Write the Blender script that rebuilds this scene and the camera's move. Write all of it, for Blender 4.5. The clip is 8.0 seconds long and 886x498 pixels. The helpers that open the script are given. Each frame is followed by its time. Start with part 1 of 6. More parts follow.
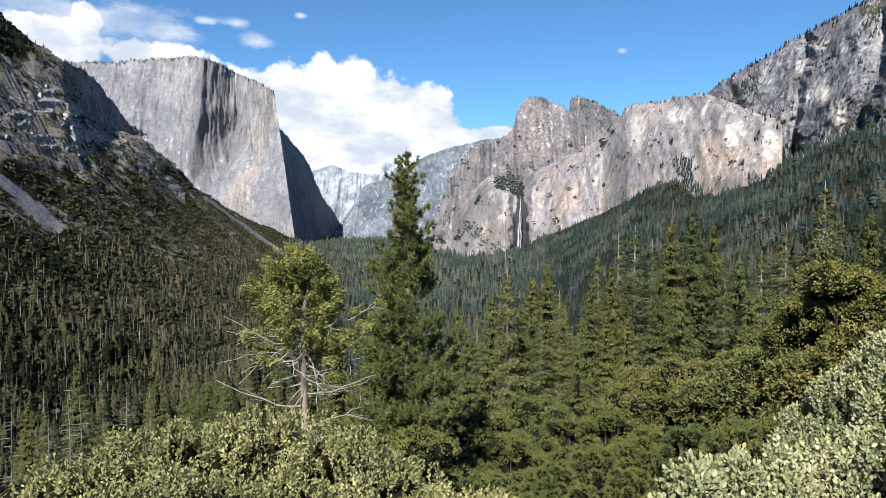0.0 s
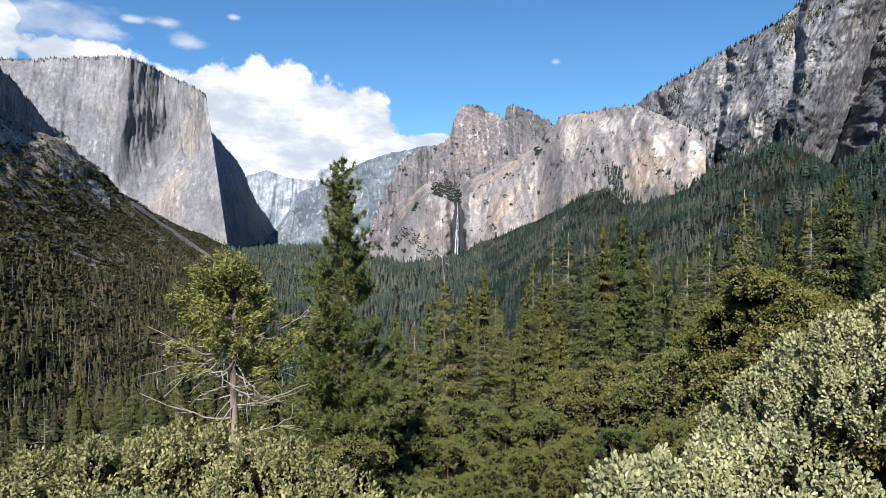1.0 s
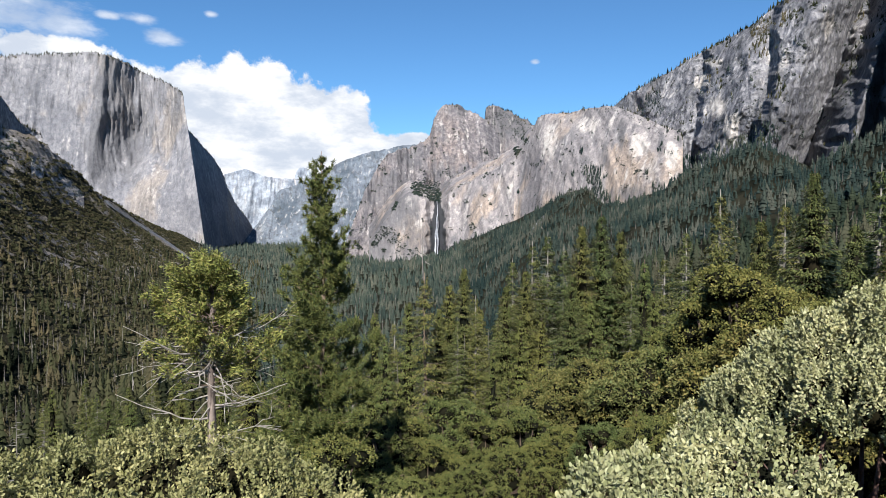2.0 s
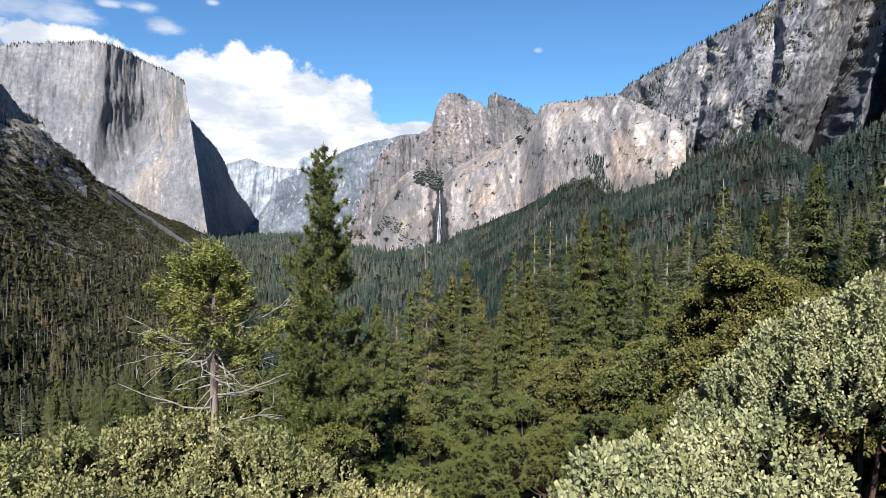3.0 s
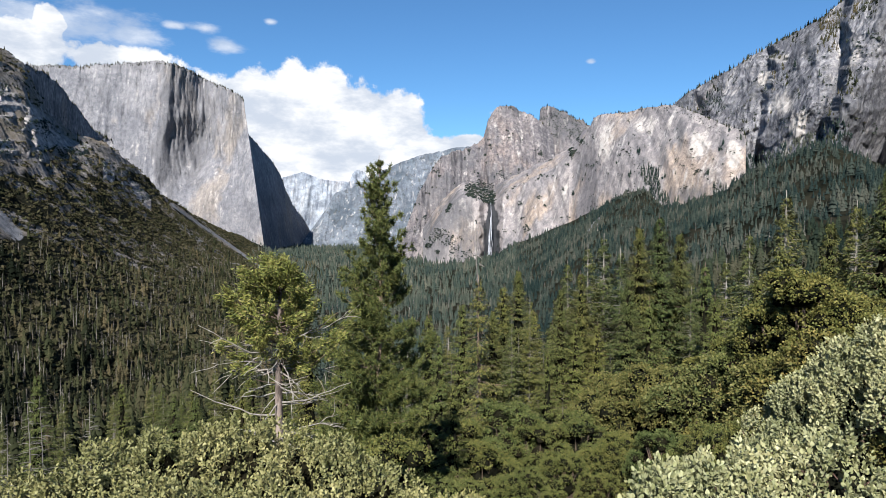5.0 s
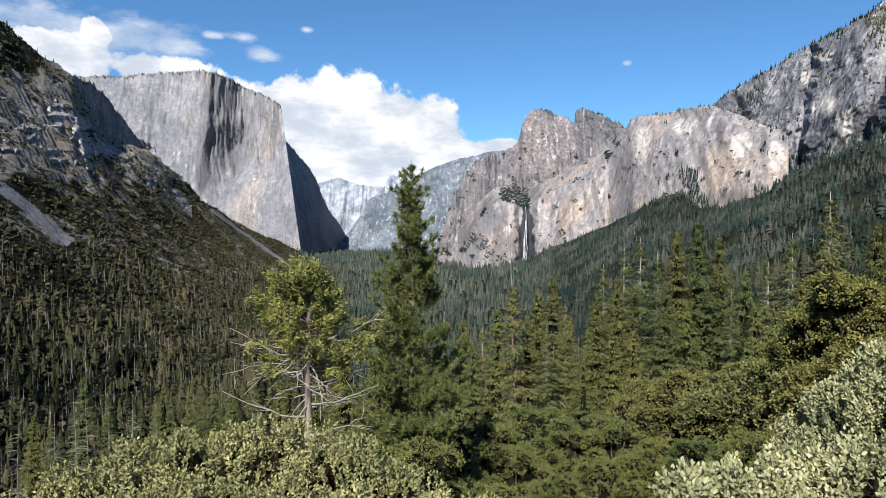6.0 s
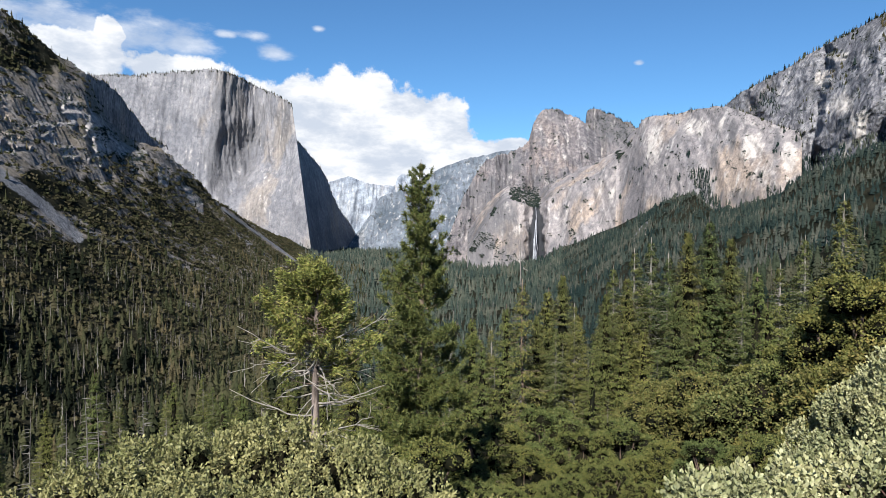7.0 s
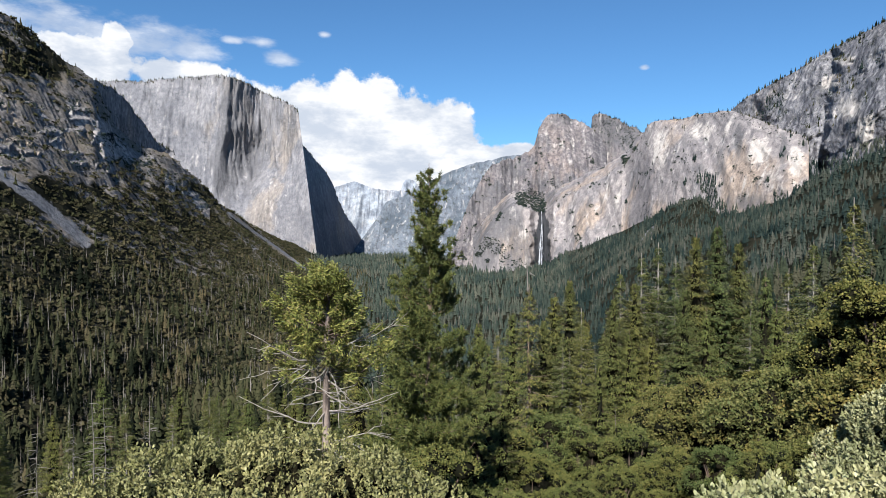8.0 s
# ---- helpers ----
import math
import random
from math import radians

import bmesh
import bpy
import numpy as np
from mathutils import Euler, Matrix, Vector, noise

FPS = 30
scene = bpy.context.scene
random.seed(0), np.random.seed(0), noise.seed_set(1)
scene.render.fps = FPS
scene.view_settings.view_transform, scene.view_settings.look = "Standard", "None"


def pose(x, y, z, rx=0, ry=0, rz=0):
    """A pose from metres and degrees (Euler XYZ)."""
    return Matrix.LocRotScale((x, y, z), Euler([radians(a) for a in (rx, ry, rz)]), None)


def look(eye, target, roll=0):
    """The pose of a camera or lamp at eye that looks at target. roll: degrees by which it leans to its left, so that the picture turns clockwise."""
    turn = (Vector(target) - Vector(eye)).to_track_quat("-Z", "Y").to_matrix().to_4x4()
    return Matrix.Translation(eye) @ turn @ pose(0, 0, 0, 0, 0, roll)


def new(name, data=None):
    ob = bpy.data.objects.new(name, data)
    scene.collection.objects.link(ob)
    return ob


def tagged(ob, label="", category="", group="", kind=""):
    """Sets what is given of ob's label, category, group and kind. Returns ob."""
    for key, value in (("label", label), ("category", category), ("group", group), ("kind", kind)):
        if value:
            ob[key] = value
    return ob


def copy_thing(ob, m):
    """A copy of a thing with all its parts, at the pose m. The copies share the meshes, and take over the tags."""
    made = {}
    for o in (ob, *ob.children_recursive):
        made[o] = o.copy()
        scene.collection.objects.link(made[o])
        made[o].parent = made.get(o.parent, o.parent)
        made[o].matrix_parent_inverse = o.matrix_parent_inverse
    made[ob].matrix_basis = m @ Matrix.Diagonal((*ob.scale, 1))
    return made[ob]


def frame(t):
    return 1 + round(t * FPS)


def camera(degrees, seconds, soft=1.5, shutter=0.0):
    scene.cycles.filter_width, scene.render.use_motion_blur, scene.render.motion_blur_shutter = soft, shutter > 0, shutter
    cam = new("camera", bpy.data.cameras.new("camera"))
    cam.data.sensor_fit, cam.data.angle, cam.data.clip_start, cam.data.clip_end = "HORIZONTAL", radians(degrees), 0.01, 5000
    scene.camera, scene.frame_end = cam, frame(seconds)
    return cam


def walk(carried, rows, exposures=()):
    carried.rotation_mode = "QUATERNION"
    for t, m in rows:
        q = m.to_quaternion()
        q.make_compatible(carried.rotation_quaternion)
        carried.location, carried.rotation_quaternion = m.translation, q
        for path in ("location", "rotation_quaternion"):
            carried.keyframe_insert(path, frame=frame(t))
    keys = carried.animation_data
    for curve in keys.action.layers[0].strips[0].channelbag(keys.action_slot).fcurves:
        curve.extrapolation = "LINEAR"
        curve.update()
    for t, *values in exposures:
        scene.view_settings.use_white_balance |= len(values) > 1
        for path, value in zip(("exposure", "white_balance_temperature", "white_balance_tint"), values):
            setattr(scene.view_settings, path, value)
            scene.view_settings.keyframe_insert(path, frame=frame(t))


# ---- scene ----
cam = camera(68.6, 8.0, soft=0.7)
PATH = [
    (0.0, pose(-0.000, 0.000, 1.700, 87.00, -0.00, -0.00)),
    (0.5, pose(0.042, -0.022, 1.705, 87.13, 0.02, -1.78)),
    (1.0, pose(0.056, -0.018, 1.710, 87.58, -0.15, -5.50)),
    (2.5, pose(0.057, 0.009, 1.685, 87.39, -0.19, -7.35)),
    (3.0, pose(0.073, -0.003, 1.703, 86.60, -0.20, -7.06)),
    (3.5, pose(0.062, -0.010, 1.720, 86.65, -0.22, -6.07)),
    (4.0, pose(0.021, -0.015, 1.724, 86.75, -0.27, -4.85)),
    (4.5, pose(-0.076, -0.092, 1.733, 87.23, -0.30, -3.99)),
    (6.0, pose(0.070, -0.190, 1.718, 88.06, 0.13, 0.50)),
    (6.5, pose(0.121, -0.186, 1.722, 88.07, -0.06, 1.01)),
    (7.0, pose(0.094, -0.136, 1.721, 88.00, -0.23, 1.37)),
    (7.5, pose(0.012, -0.019, 1.722, 88.02, -0.33, 1.66)),
    (8.0, pose(-0.036, 0.056, 1.710, 88.43, -0.19, 1.86)),
    ]
walk(cam, PATH, [(0.0, 1.13), (1.0, 1.05), (2.5, 1.08), (3.5, 1.10), (4.5, 1.06), (6.5, 1.04), (8.0, 1.03)])


# ---- world, sun, exposure ----
SUN_BEARING, SUN_HEIGHT = 194.0, 38.0      # clockwise from +y, degrees


def mathn(nt, op, a, b=None, clamp=False):
    """One Math node; a and b are sockets or numbers. Returns its output."""
    n = nt.nodes.new("ShaderNodeMath")
    n.operation, n.use_clamp = op, clamp
    for i, v in enumerate((a, b)):
        if v is None:
            continue
        if isinstance(v, (int, float)):
            n.inputs[i].default_value = v
        else:
            nt.links.new(v, n.inputs[i])
    return n.outputs[0]


def smooth(nt, v, lo, hi):
    """Smooth step of a value between lo and hi, 0 to 1."""
    n = nt.nodes.new("ShaderNodeMapRange")
    n.interpolation_type = "SMOOTHSTEP"
    nt.links.new(v, n.inputs["Value"])
    n.inputs["From Min"].default_value, n.inputs["From Max"].default_value = lo, hi
    return n.outputs["Result"]


def mixc(nt, f, a, b, blend="MIX"):
    n = nt.nodes.new("ShaderNodeMix")
    n.data_type, n.blend_type = "RGBA", blend
    ins = [i for i in n.inputs if i.type == "RGBA"]
    for sock, v in ((n.inputs[0], f), (ins[0], a), (ins[1], b)):
        if isinstance(v, (int, float)):
            sock.default_value = v
        elif isinstance(v, tuple):
            sock.default_value = (*v, 1)
        else:
            nt.links.new(v, sock)
    return [o for o in n.outputs if o.type == "RGBA"][0]


def noisen(nt, vec, scale, detail=4, rough=0.55, dims=None):
    """Noise value; dims stretches the coordinates first."""
    if dims:
        m = nt.nodes.new("ShaderNodeMapping")
        m.inputs["Scale"].default_value = dims
        nt.links.new(vec, m.inputs["Vector"])
        vec = m.outputs[0]
    n = nt.nodes.new("ShaderNodeTexNoise")
    nt.links.new(vec, n.inputs["Vector"])
    n.inputs["Scale"].default_value, n.inputs["Detail"].default_value, n.inputs["Roughness"].default_value = scale, detail, rough
    return n.outputs["Fac"]


world = bpy.data.worlds.new("sky")
scene.world = world
world.use_nodes = True
wt = world.node_tree
wt.nodes.clear()
sky = wt.nodes.new("ShaderNodeTexSky")
sky.sky_type, sky.sun_disc = "NISHITA", False
sky.sun_elevation, sky.sun_rotation = radians(SUN_HEIGHT), radians(SUN_BEARING)
sky.altitude, sky.air_density, sky.dust_density, sky.ozone_density = 1400, 1.0, 0.4, 2.5
coord = wt.nodes.new("ShaderNodeTexCoord").outputs["Generated"]
sep = wt.nodes.new("ShaderNodeSeparateXYZ")
wt.links.new(coord, sep.inputs[0])
bear = mathn(wt, "MULTIPLY", mathn(wt, "ARCTAN2", sep.outputs[0], sep.outputs[1]), 57.2958)
elev = mathn(wt, "MULTIPLY", mathn(wt, "ARCSINE", sep.outputs[2]), 57.2958)


def cloud_field(blobs):
    """The highest of several soft ellipses in bearing and elevation: 1 at a centre, 0 at its rim."""
    best = None
    for b0, e0, rb, re in blobs:
        u = mathn(wt, "DIVIDE", mathn(wt, "SUBTRACT", bear, b0), rb)
        v = mathn(wt, "DIVIDE", mathn(wt, "SUBTRACT", elev, e0), re)
        r = mathn(wt, "SQRT", mathn(wt, "ADD", mathn(wt, "MULTIPLY", u, u), mathn(wt, "MULTIPLY", v, v)))
        m = mathn(wt, "SUBTRACT", 1.0, r)
        best = m if best is None else mathn(wt, "MAXIMUM", best, m)
    return best


CUMULUS = [(-16.5, 8.6, 5.0, 3.9), (-13.4, 9.2, 3.6, 3.9), (-10.7, 9.8, 3.4, 3.9), (-7.6, 9.7, 3.4, 3.9), (-4.6, 8.7, 3.4, 3.8), (-1.9, 8.4, 2.9, 3.5),
           (-6.0, 6.0, 9.0, 4.4), (-11.0, 6.0, 6.0, 4.0), (1.6, 6.2, 4.4, 1.7), (4.6, 6.7, 2.4, 1.1), (-22.9, 12.0, 4.4, 1.9), (-28.3, 14.7, 1.3, 1.3),
           (-31.5, 12.8, 5.0, 2.2)]
WISPS = [(-28.0, 14.6, 7.5, 2.2), (-23.0, 14.4, 3.0, 0.9), (-17.4, 15.5, 1.8, 0.55), (-15.7, 14.4, 2.0, 0.75), (-19.7, 15.4, 1.1, 0.4),
         (-12.2, 16.4, 0.8, 0.35), (15.2, 13.5, 0.5, 0.28), (6.8, 9.5, 0.4, 0.22), (-36.0, 14.5, 7.0, 3.0)]
puff = noisen(wt, coord, 26.0, 8, 0.62)
dense = smooth(wt, mathn(wt, "ADD", cloud_field(CUMULUS), mathn(wt, "MULTIPLY", mathn(wt, "SUBTRACT", puff, 0.5), 1.15)), 0.02, 0.22)
veil = noisen(wt, coord, 14.0, 6, 0.6, (1.0, 1.0, 2.6))
thin = mathn(wt, "MULTIPLY", smooth(wt, mathn(wt, "ADD", cloud_field(WISPS), mathn(wt, "MULTIPLY", mathn(wt, "SUBTRACT", veil, 0.5), 2.2)), 0.0, 0.9), 0.62)
cover = mathn(wt, "MAXIMUM", dense, thin)
body = noisen(wt, coord, 11.0, 6, 0.6, (1.0, 1.0, 2.2))
cloud_tone = mixc(wt, smooth(wt, body, 0.38, 0.66), (6.4, 7.1, 8.3), (10.7, 10.8, 11.0))
skyc = mixc(wt, 1.0, sky.outputs[0], (0.68, 1.08, 1.34), "MULTIPLY")
wcol = mixc(wt, cover, skyc, cloud_tone)
bg = wt.nodes.new("ShaderNodeBackground")
bg.inputs["Strength"].default_value = 0.050
wt.links.new(wcol, bg.inputs["Color"])
wout = wt.nodes.new("ShaderNodeOutputWorld")
wt.links.new(bg.outputs[0], wout.inputs["Surface"])

lamp = bpy.data.lights.new("sun", "SUN")
lamp.energy, lamp.angle, lamp.color = 5.0, radians(0.53), (1.0, 0.980, 0.945)
sun = new("sun", lamp)
tb, te = radians(SUN_BEARING), radians(SUN_HEIGHT)
sun.matrix_world = look((0, 0, 600), (-600 * math.sin(tb) * math.cos(te), -600 * math.cos(tb) * math.cos(te), 600 - 600 * math.sin(te)))

# ---- plain tools ----
EYE_Z = 1.7
rng = np.random.default_rng(7)


def hash3(ix, iy, iz):
    h = (ix * 374761393 + iy * 668265263 + iz * 2147483647) & 0xFFFFFFFF
    h = ((h ^ (h >> 13)) * 1274126177) & 0xFFFFFFFF
    return ((h ^ (h >> 16)) & 0xFFFF) / 32767.5 - 1.0


def vnoise(x, y, z=0.0):
    """Smooth lattice noise of arrays, -1 to 1."""
    x, y, z = np.broadcast_arrays(np.asarray(x, float), np.asarray(y, float), np.asarray(z, float))
    ix, iy, iz = (np.floor(a).astype(np.int64) for a in (x, y, z))
    fx, fy, fz = x - ix, y - iy, z - iz
    fx, fy, fz = (a * a * (3 - 2 * a) for a in (fx, fy, fz))
    out = 0.0
    for dx in (0, 1):
        for dy in (0, 1):
            for dz in (0, 1):
                w = (fx if dx else 1 - fx) * (fy if dy else 1 - fy) * (fz if dz else 1 - fz)
                out = out + w * hash3(ix + dx, iy + dy, iz + dz)
    return out


def fbm(x, y, z=0.0, octaves=4, gain=0.5):
    out, a, f = 0.0, 1.0, 1.0
    x, y, z = np.asarray(x, float), np.asarray(y, float), np.asarray(z, float)
    for k in range(octaves):
        c, s = math.cos(0.6 + 0.9 * k), math.sin(0.6 + 0.9 * k)
        u, v = c * x - s * y, s * x + c * y
        out = out + a * vnoise(u * f + 17.3 * k, (v + 0.35 * z) * f - 9.1 * k, (z - 0.35 * v) * f + 5.7 * k)
        a, f = a * gain, f * 2.03
    return out


def mesh_np(name, verts, faces, material, attr=None, smooth_shade=False):
    """A mesh datablock from arrays: verts (n, 3) and faces (m, 3 or 4)."""
    verts, faces = np.asarray(verts, np.float32), np.asarray(faces, np.int32)
    me = bpy.data.meshes.new(name)
    k = faces.shape[1]
    me.vertices.add(len(verts))
    me.vertices.foreach_set("co", verts.ravel())
    me.loops.add(faces.size)
    me.loops.foreach_set("vertex_index", faces.ravel())
    me.polygons.add(len(faces))
    me.polygons.foreach_set("loop_start", np.arange(0, faces.size, k, dtype=np.int32))
    me.polygons.foreach_set("loop_total", np.full(len(faces), k, np.int32))
    if smooth_shade:
        me.polygons.foreach_set("use_smooth", np.ones(len(faces), bool))
    me.materials.append(material)
    for key, values in (attr or {}).items():
        a = me.attributes.new(key, "FLOAT", "POINT")
        a.data.foreach_set("value", np.asarray(values, np.float32).ravel())
    me.update(calc_edges=True)
    me.validate()
    return me


def part(name, me, parent, label=""):
    """One mesh object as a part of a thing."""
    ob = new(name, me)
    ob.parent = parent
    return tagged(ob, label)


def join(pieces):
    """Several (verts, faces) pairs as one."""
    vs, fs, n = [], [], 0
    for v, f in pieces:
        vs.append(np.asarray(v, float))
        fs.append(np.asarray(f, int) + n)
        n += len(v)
    return np.concatenate(vs), np.concatenate(fs)


def grid_faces(rows, cols, wrap=False):
    i, j = np.meshgrid(np.arange(rows - 1), np.arange(cols if wrap else cols - 1), indexing="ij")
    k = (j + 1) % cols
    return np.stack([i * cols + j, i * cols + k, (i + 1) * cols + k, (i + 1) * cols + j], -1).reshape(-1, 4)


def tube(points, radii, sides=6):
    """A tapered tube along points: (verts, quads)."""
    p, r = np.asarray(points, float), np.asarray(radii, float)
    d = np.gradient(p, axis=0)
    d /= np.linalg.norm(d, axis=1, keepdims=True) + 1e-9
    ref = np.where(np.abs(d[:, 2:3]) > 0.9, [[1.0, 0, 0]], [[0, 0, 1.0]])
    u = np.cross(d, ref)
    u /= np.linalg.norm(u, axis=1, keepdims=True) + 1e-9
    w = np.cross(d, u)
    a = np.linspace(0, 2 * np.pi, sides, endpoint=False)
    v = p[:, None] + r[:, None, None] * (np.cos(a)[None, :, None] * u[:, None] + np.sin(a)[None, :, None] * w[:, None])
    return v.reshape(-1, 3), grid_faces(len(p), sides, True)


def unit(v):
    return v / (np.linalg.norm(v, axis=-1, keepdims=True) + 1e-9)


def blades(base, axis, length, width, rng, kind="leaf", fold=0.25):
    """Many thin leaves: base (n,3), axis (n,3) unit, length and width (n,). Returns verts and triangles."""
    n = len(base)
    length, width = np.broadcast_to(length, n), np.broadcast_to(width, n)
    side = unit(np.cross(axis, unit(rng.normal(size=(n, 3)))))
    nrm = np.cross(side, axis)
    L, W = length[:, None], width[:, None]
    if kind == "needle":
        v = np.stack([base - side * W * 0.5, base + side * W * 0.5, base + axis * L], 1)
        f = np.array([[0, 1, 2]])
    elif kind == "spray":
        tip = base + axis * L - np.array([0, 0, 1.0]) * L * 0.12
        mid = base + axis * L * 0.45
        v = np.stack([base, mid + side * W * 0.5 - nrm * W * fold, tip, mid - side * W * 0.5 - nrm * W * fold], 1)
        f = np.array([[0, 1, 2], [0, 2, 3]])
    else:
        v = np.stack([base, base + axis * L * 0.38 + side * W * 0.5 + nrm * W * fold, base + axis * L * 0.75 + side * W * 0.4 + nrm * W * fold,
                      base + axis * L, base + axis * L * 0.75 - side * W * 0.4 + nrm * W * fold, base + axis * L * 0.38 - side * W * 0.5 + nrm * W * fold], 1)
        f = np.array([[0, 1, 2], [0, 2, 3], [0, 3, 4], [0, 4, 5]])
    k = v.shape[1]
    return v.reshape(-1, 3), (f[None] + k * np.arange(n)[:, None, None]).reshape(-1, 3)


def at(b, e, d):
    """A place by bearing and elevation (degrees) seen from the overlook, and level distance (m)."""
    b, e, d = np.radians(b), np.radians(e), np.asarray(d, float)
    return np.stack([d * np.sin(b), d * np.cos(b), EYE_Z + d * np.tan(e)], -1)


# ---- materials ----
def material(name):
    m = bpy.data.materials.new(name)
    m.use_nodes = True
    nt = m.node_tree
    nt.nodes.clear()
    out = nt.nodes.new("ShaderNodeOutputMaterial")
    bs = nt.nodes.new("ShaderNodeBsdfPrincipled")
    nt.links.new(bs.outputs[0], out.inputs["Surface"])
    return m, nt, bs, out


def bump(nt, bs, height, strength, distance):
    n = nt.nodes.new("ShaderNodeBump")
    n.inputs["Strength"].default_value, n.inputs["Distance"].default_value = strength, distance
    nt.links.new(height, n.inputs["Height"])
    nt.links.new(n.outputs[0], bs.inputs["Normal"])


def rock_material(name, light, dark, warm, warm_at, streak, grain, plants=0.62, soft_streak=(0.48, 0.66), blots=0.25, mottle=0.8, cracks=0.6, grit=0.3, runs=0.35, tall=0.10, relief=2.2, depth=8.0, hair=0.06):
    """Granite: two greys in broad patches, a warm tint, dark and pale water streaks, cracks, and brush on ledges."""
    m, nt, bs, out = material(name)
    co = nt.nodes.new("ShaderNodeTexCoord").outputs["Object"]
    broad = noisen(nt, co, 0.006, 5, 0.6)
    c = mixc(nt, smooth(nt, broad, 0.38, 0.62), light, dark)
    c = mixc(nt, smooth(nt, noisen(nt, co, 0.0045, 4, 0.6, (1, 1, 0.5)), 1 - warm_at, 1.12 - warm_at), c, warm)
    st = noisen(nt, co, 0.026, 5, 0.62, (1, 1, tall))
    thin = noisen(nt, co, 0.085, 4, 0.6, (1, 1, hair))
    fine = noisen(nt, co, grain, 8, 0.7)
    crumb = noisen(nt, co, 0.20, 5, 0.7)
    c = mixc(nt, mathn(nt, "MULTIPLY", smooth(nt, st, *soft_streak), streak), c, (0.062, 0.064, 0.074))
    where = smooth(nt, noisen(nt, co, 0.009, 3, 0.5, (1, 1, 0.3)), 0.42, 0.58)
    c = mixc(nt, mathn(nt, "MULTIPLY", mathn(nt, "MULTIPLY", smooth(nt, thin, 0.52, 0.62), where), streak), c, (0.075, 0.076, 0.086))
    pale = noisen(nt, co, 0.04, 5, 0.6, (1, 1, 0.07))
    c = mixc(nt, mathn(nt, "MULTIPLY", smooth(nt, pale, 0.54, 0.68), runs), c, (0.43, 0.415, 0.405))
    c = mixc(nt, mottle, c, mixc(nt, smooth(nt, fine, 0.34, 0.66), (0.25, 0.25, 0.28), (0.72, 0.71, 0.69)), "OVERLAY")
    c = mixc(nt, grit, c, mixc(nt, smooth(nt, crumb, 0.36, 0.64), (0.30, 0.30, 0.32), (0.68, 0.67, 0.66)), "OVERLAY")
    # darkens stained rock zones, and paints shade on the monolith's turned face
    old = nt.nodes.new("ShaderNodeAttribute")
    old.attribute_name = "stain_shade"
    fresh = nt.nodes.new("ShaderNodeAttribute")
    fresh.attribute_name = "fresh"
    ragged = mathn(nt, "ADD", mathn(nt, "MULTIPLY", mathn(nt, "SUBTRACT", fine, 0.5), 0.9), mathn(nt, "MULTIPLY", mathn(nt, "SUBTRACT", st, 0.5), 2.2))
    c = mixc(nt, mathn(nt, "MULTIPLY", smooth(nt, mathn(nt, "ADD", old.outputs["Fac"], ragged), 0.2, 0.85), 0.72), c, mixc(nt, fine, (0.066, 0.067, 0.076), (0.140, 0.134, 0.136)))
    flow = mathn(nt, "ADD", mathn(nt, "MULTIPLY", mathn(nt, "SUBTRACT", pale, 0.5), 2.6), mathn(nt, "MULTIPLY", mathn(nt, "SUBTRACT", fine, 0.5), 1.4))
    c = mixc(nt, mathn(nt, "MULTIPLY", smooth(nt, mathn(nt, "ADD", fresh.outputs["Fac"], flow), 0.25, 0.95), 0.75), c, mixc(nt, fine, (0.36, 0.31, 0.27), (0.60, 0.56, 0.52)))
    damp = nt.nodes.new("ShaderNodeAttribute")
    damp.attribute_name = "wet"
    c = mixc(nt, smooth(nt, mathn(nt, "ADD", damp.outputs["Fac"], mathn(nt, "MULTIPLY", mathn(nt, "SUBTRACT", st, 0.5), 1.2)), 0.25, 0.65), c, (0.035, 0.036, 0.040))
    blot = noisen(nt, co, 0.034, 7, 0.72)
    c = mixc(nt, mathn(nt, "MULTIPLY", smooth(nt, blot, 0.54, 0.62), blots), c, (0.044, 0.046, 0.040))
    line = mathn(nt, "ABSOLUTE", mathn(nt, "SUBTRACT", noisen(nt, co, 0.013, 4, 0.6, (1, 1, 0.35)), 0.5))
    gap = mathn(nt, "MULTIPLY", mathn(nt, "SUBTRACT", 1.0, smooth(nt, line, 0.002, 0.014)), mathn(nt, "MULTIPLY", smooth(nt, crumb, 0.40, 0.58), cracks))
    c = mixc(nt, gap, c, (0.045, 0.045, 0.052))
    geo = nt.nodes.new("ShaderNodeNewGeometry")
    sp = nt.nodes.new("ShaderNodeSeparateXYZ")
    nt.links.new(geo.outputs["Normal"], sp.inputs[0])
    ledge = mathn(nt, "ADD", sp.outputs[2], mathn(nt, "MULTIPLY", mathn(nt, "SUBTRACT", fine, 0.5), 0.9))
    c = mixc(nt, smooth(nt, ledge, plants, plants + 0.16), c, (0.036, 0.043, 0.022))
    nt.links.new(c, bs.inputs["Base Color"])
    bs.inputs["Roughness"].default_value = 0.95
    bs.inputs["Specular IOR Level"].default_value = 0.08
    bump(nt, bs, mathn(nt, "ADD", mathn(nt, "ADD", fine, mathn(nt, "MULTIPLY", crumb, 0.15)), mathn(nt, "MULTIPLY", mathn(nt, "ADD", st, mathn(nt, "MULTIPLY", thin, 0.4)), relief)), 1.0, depth)
    return m


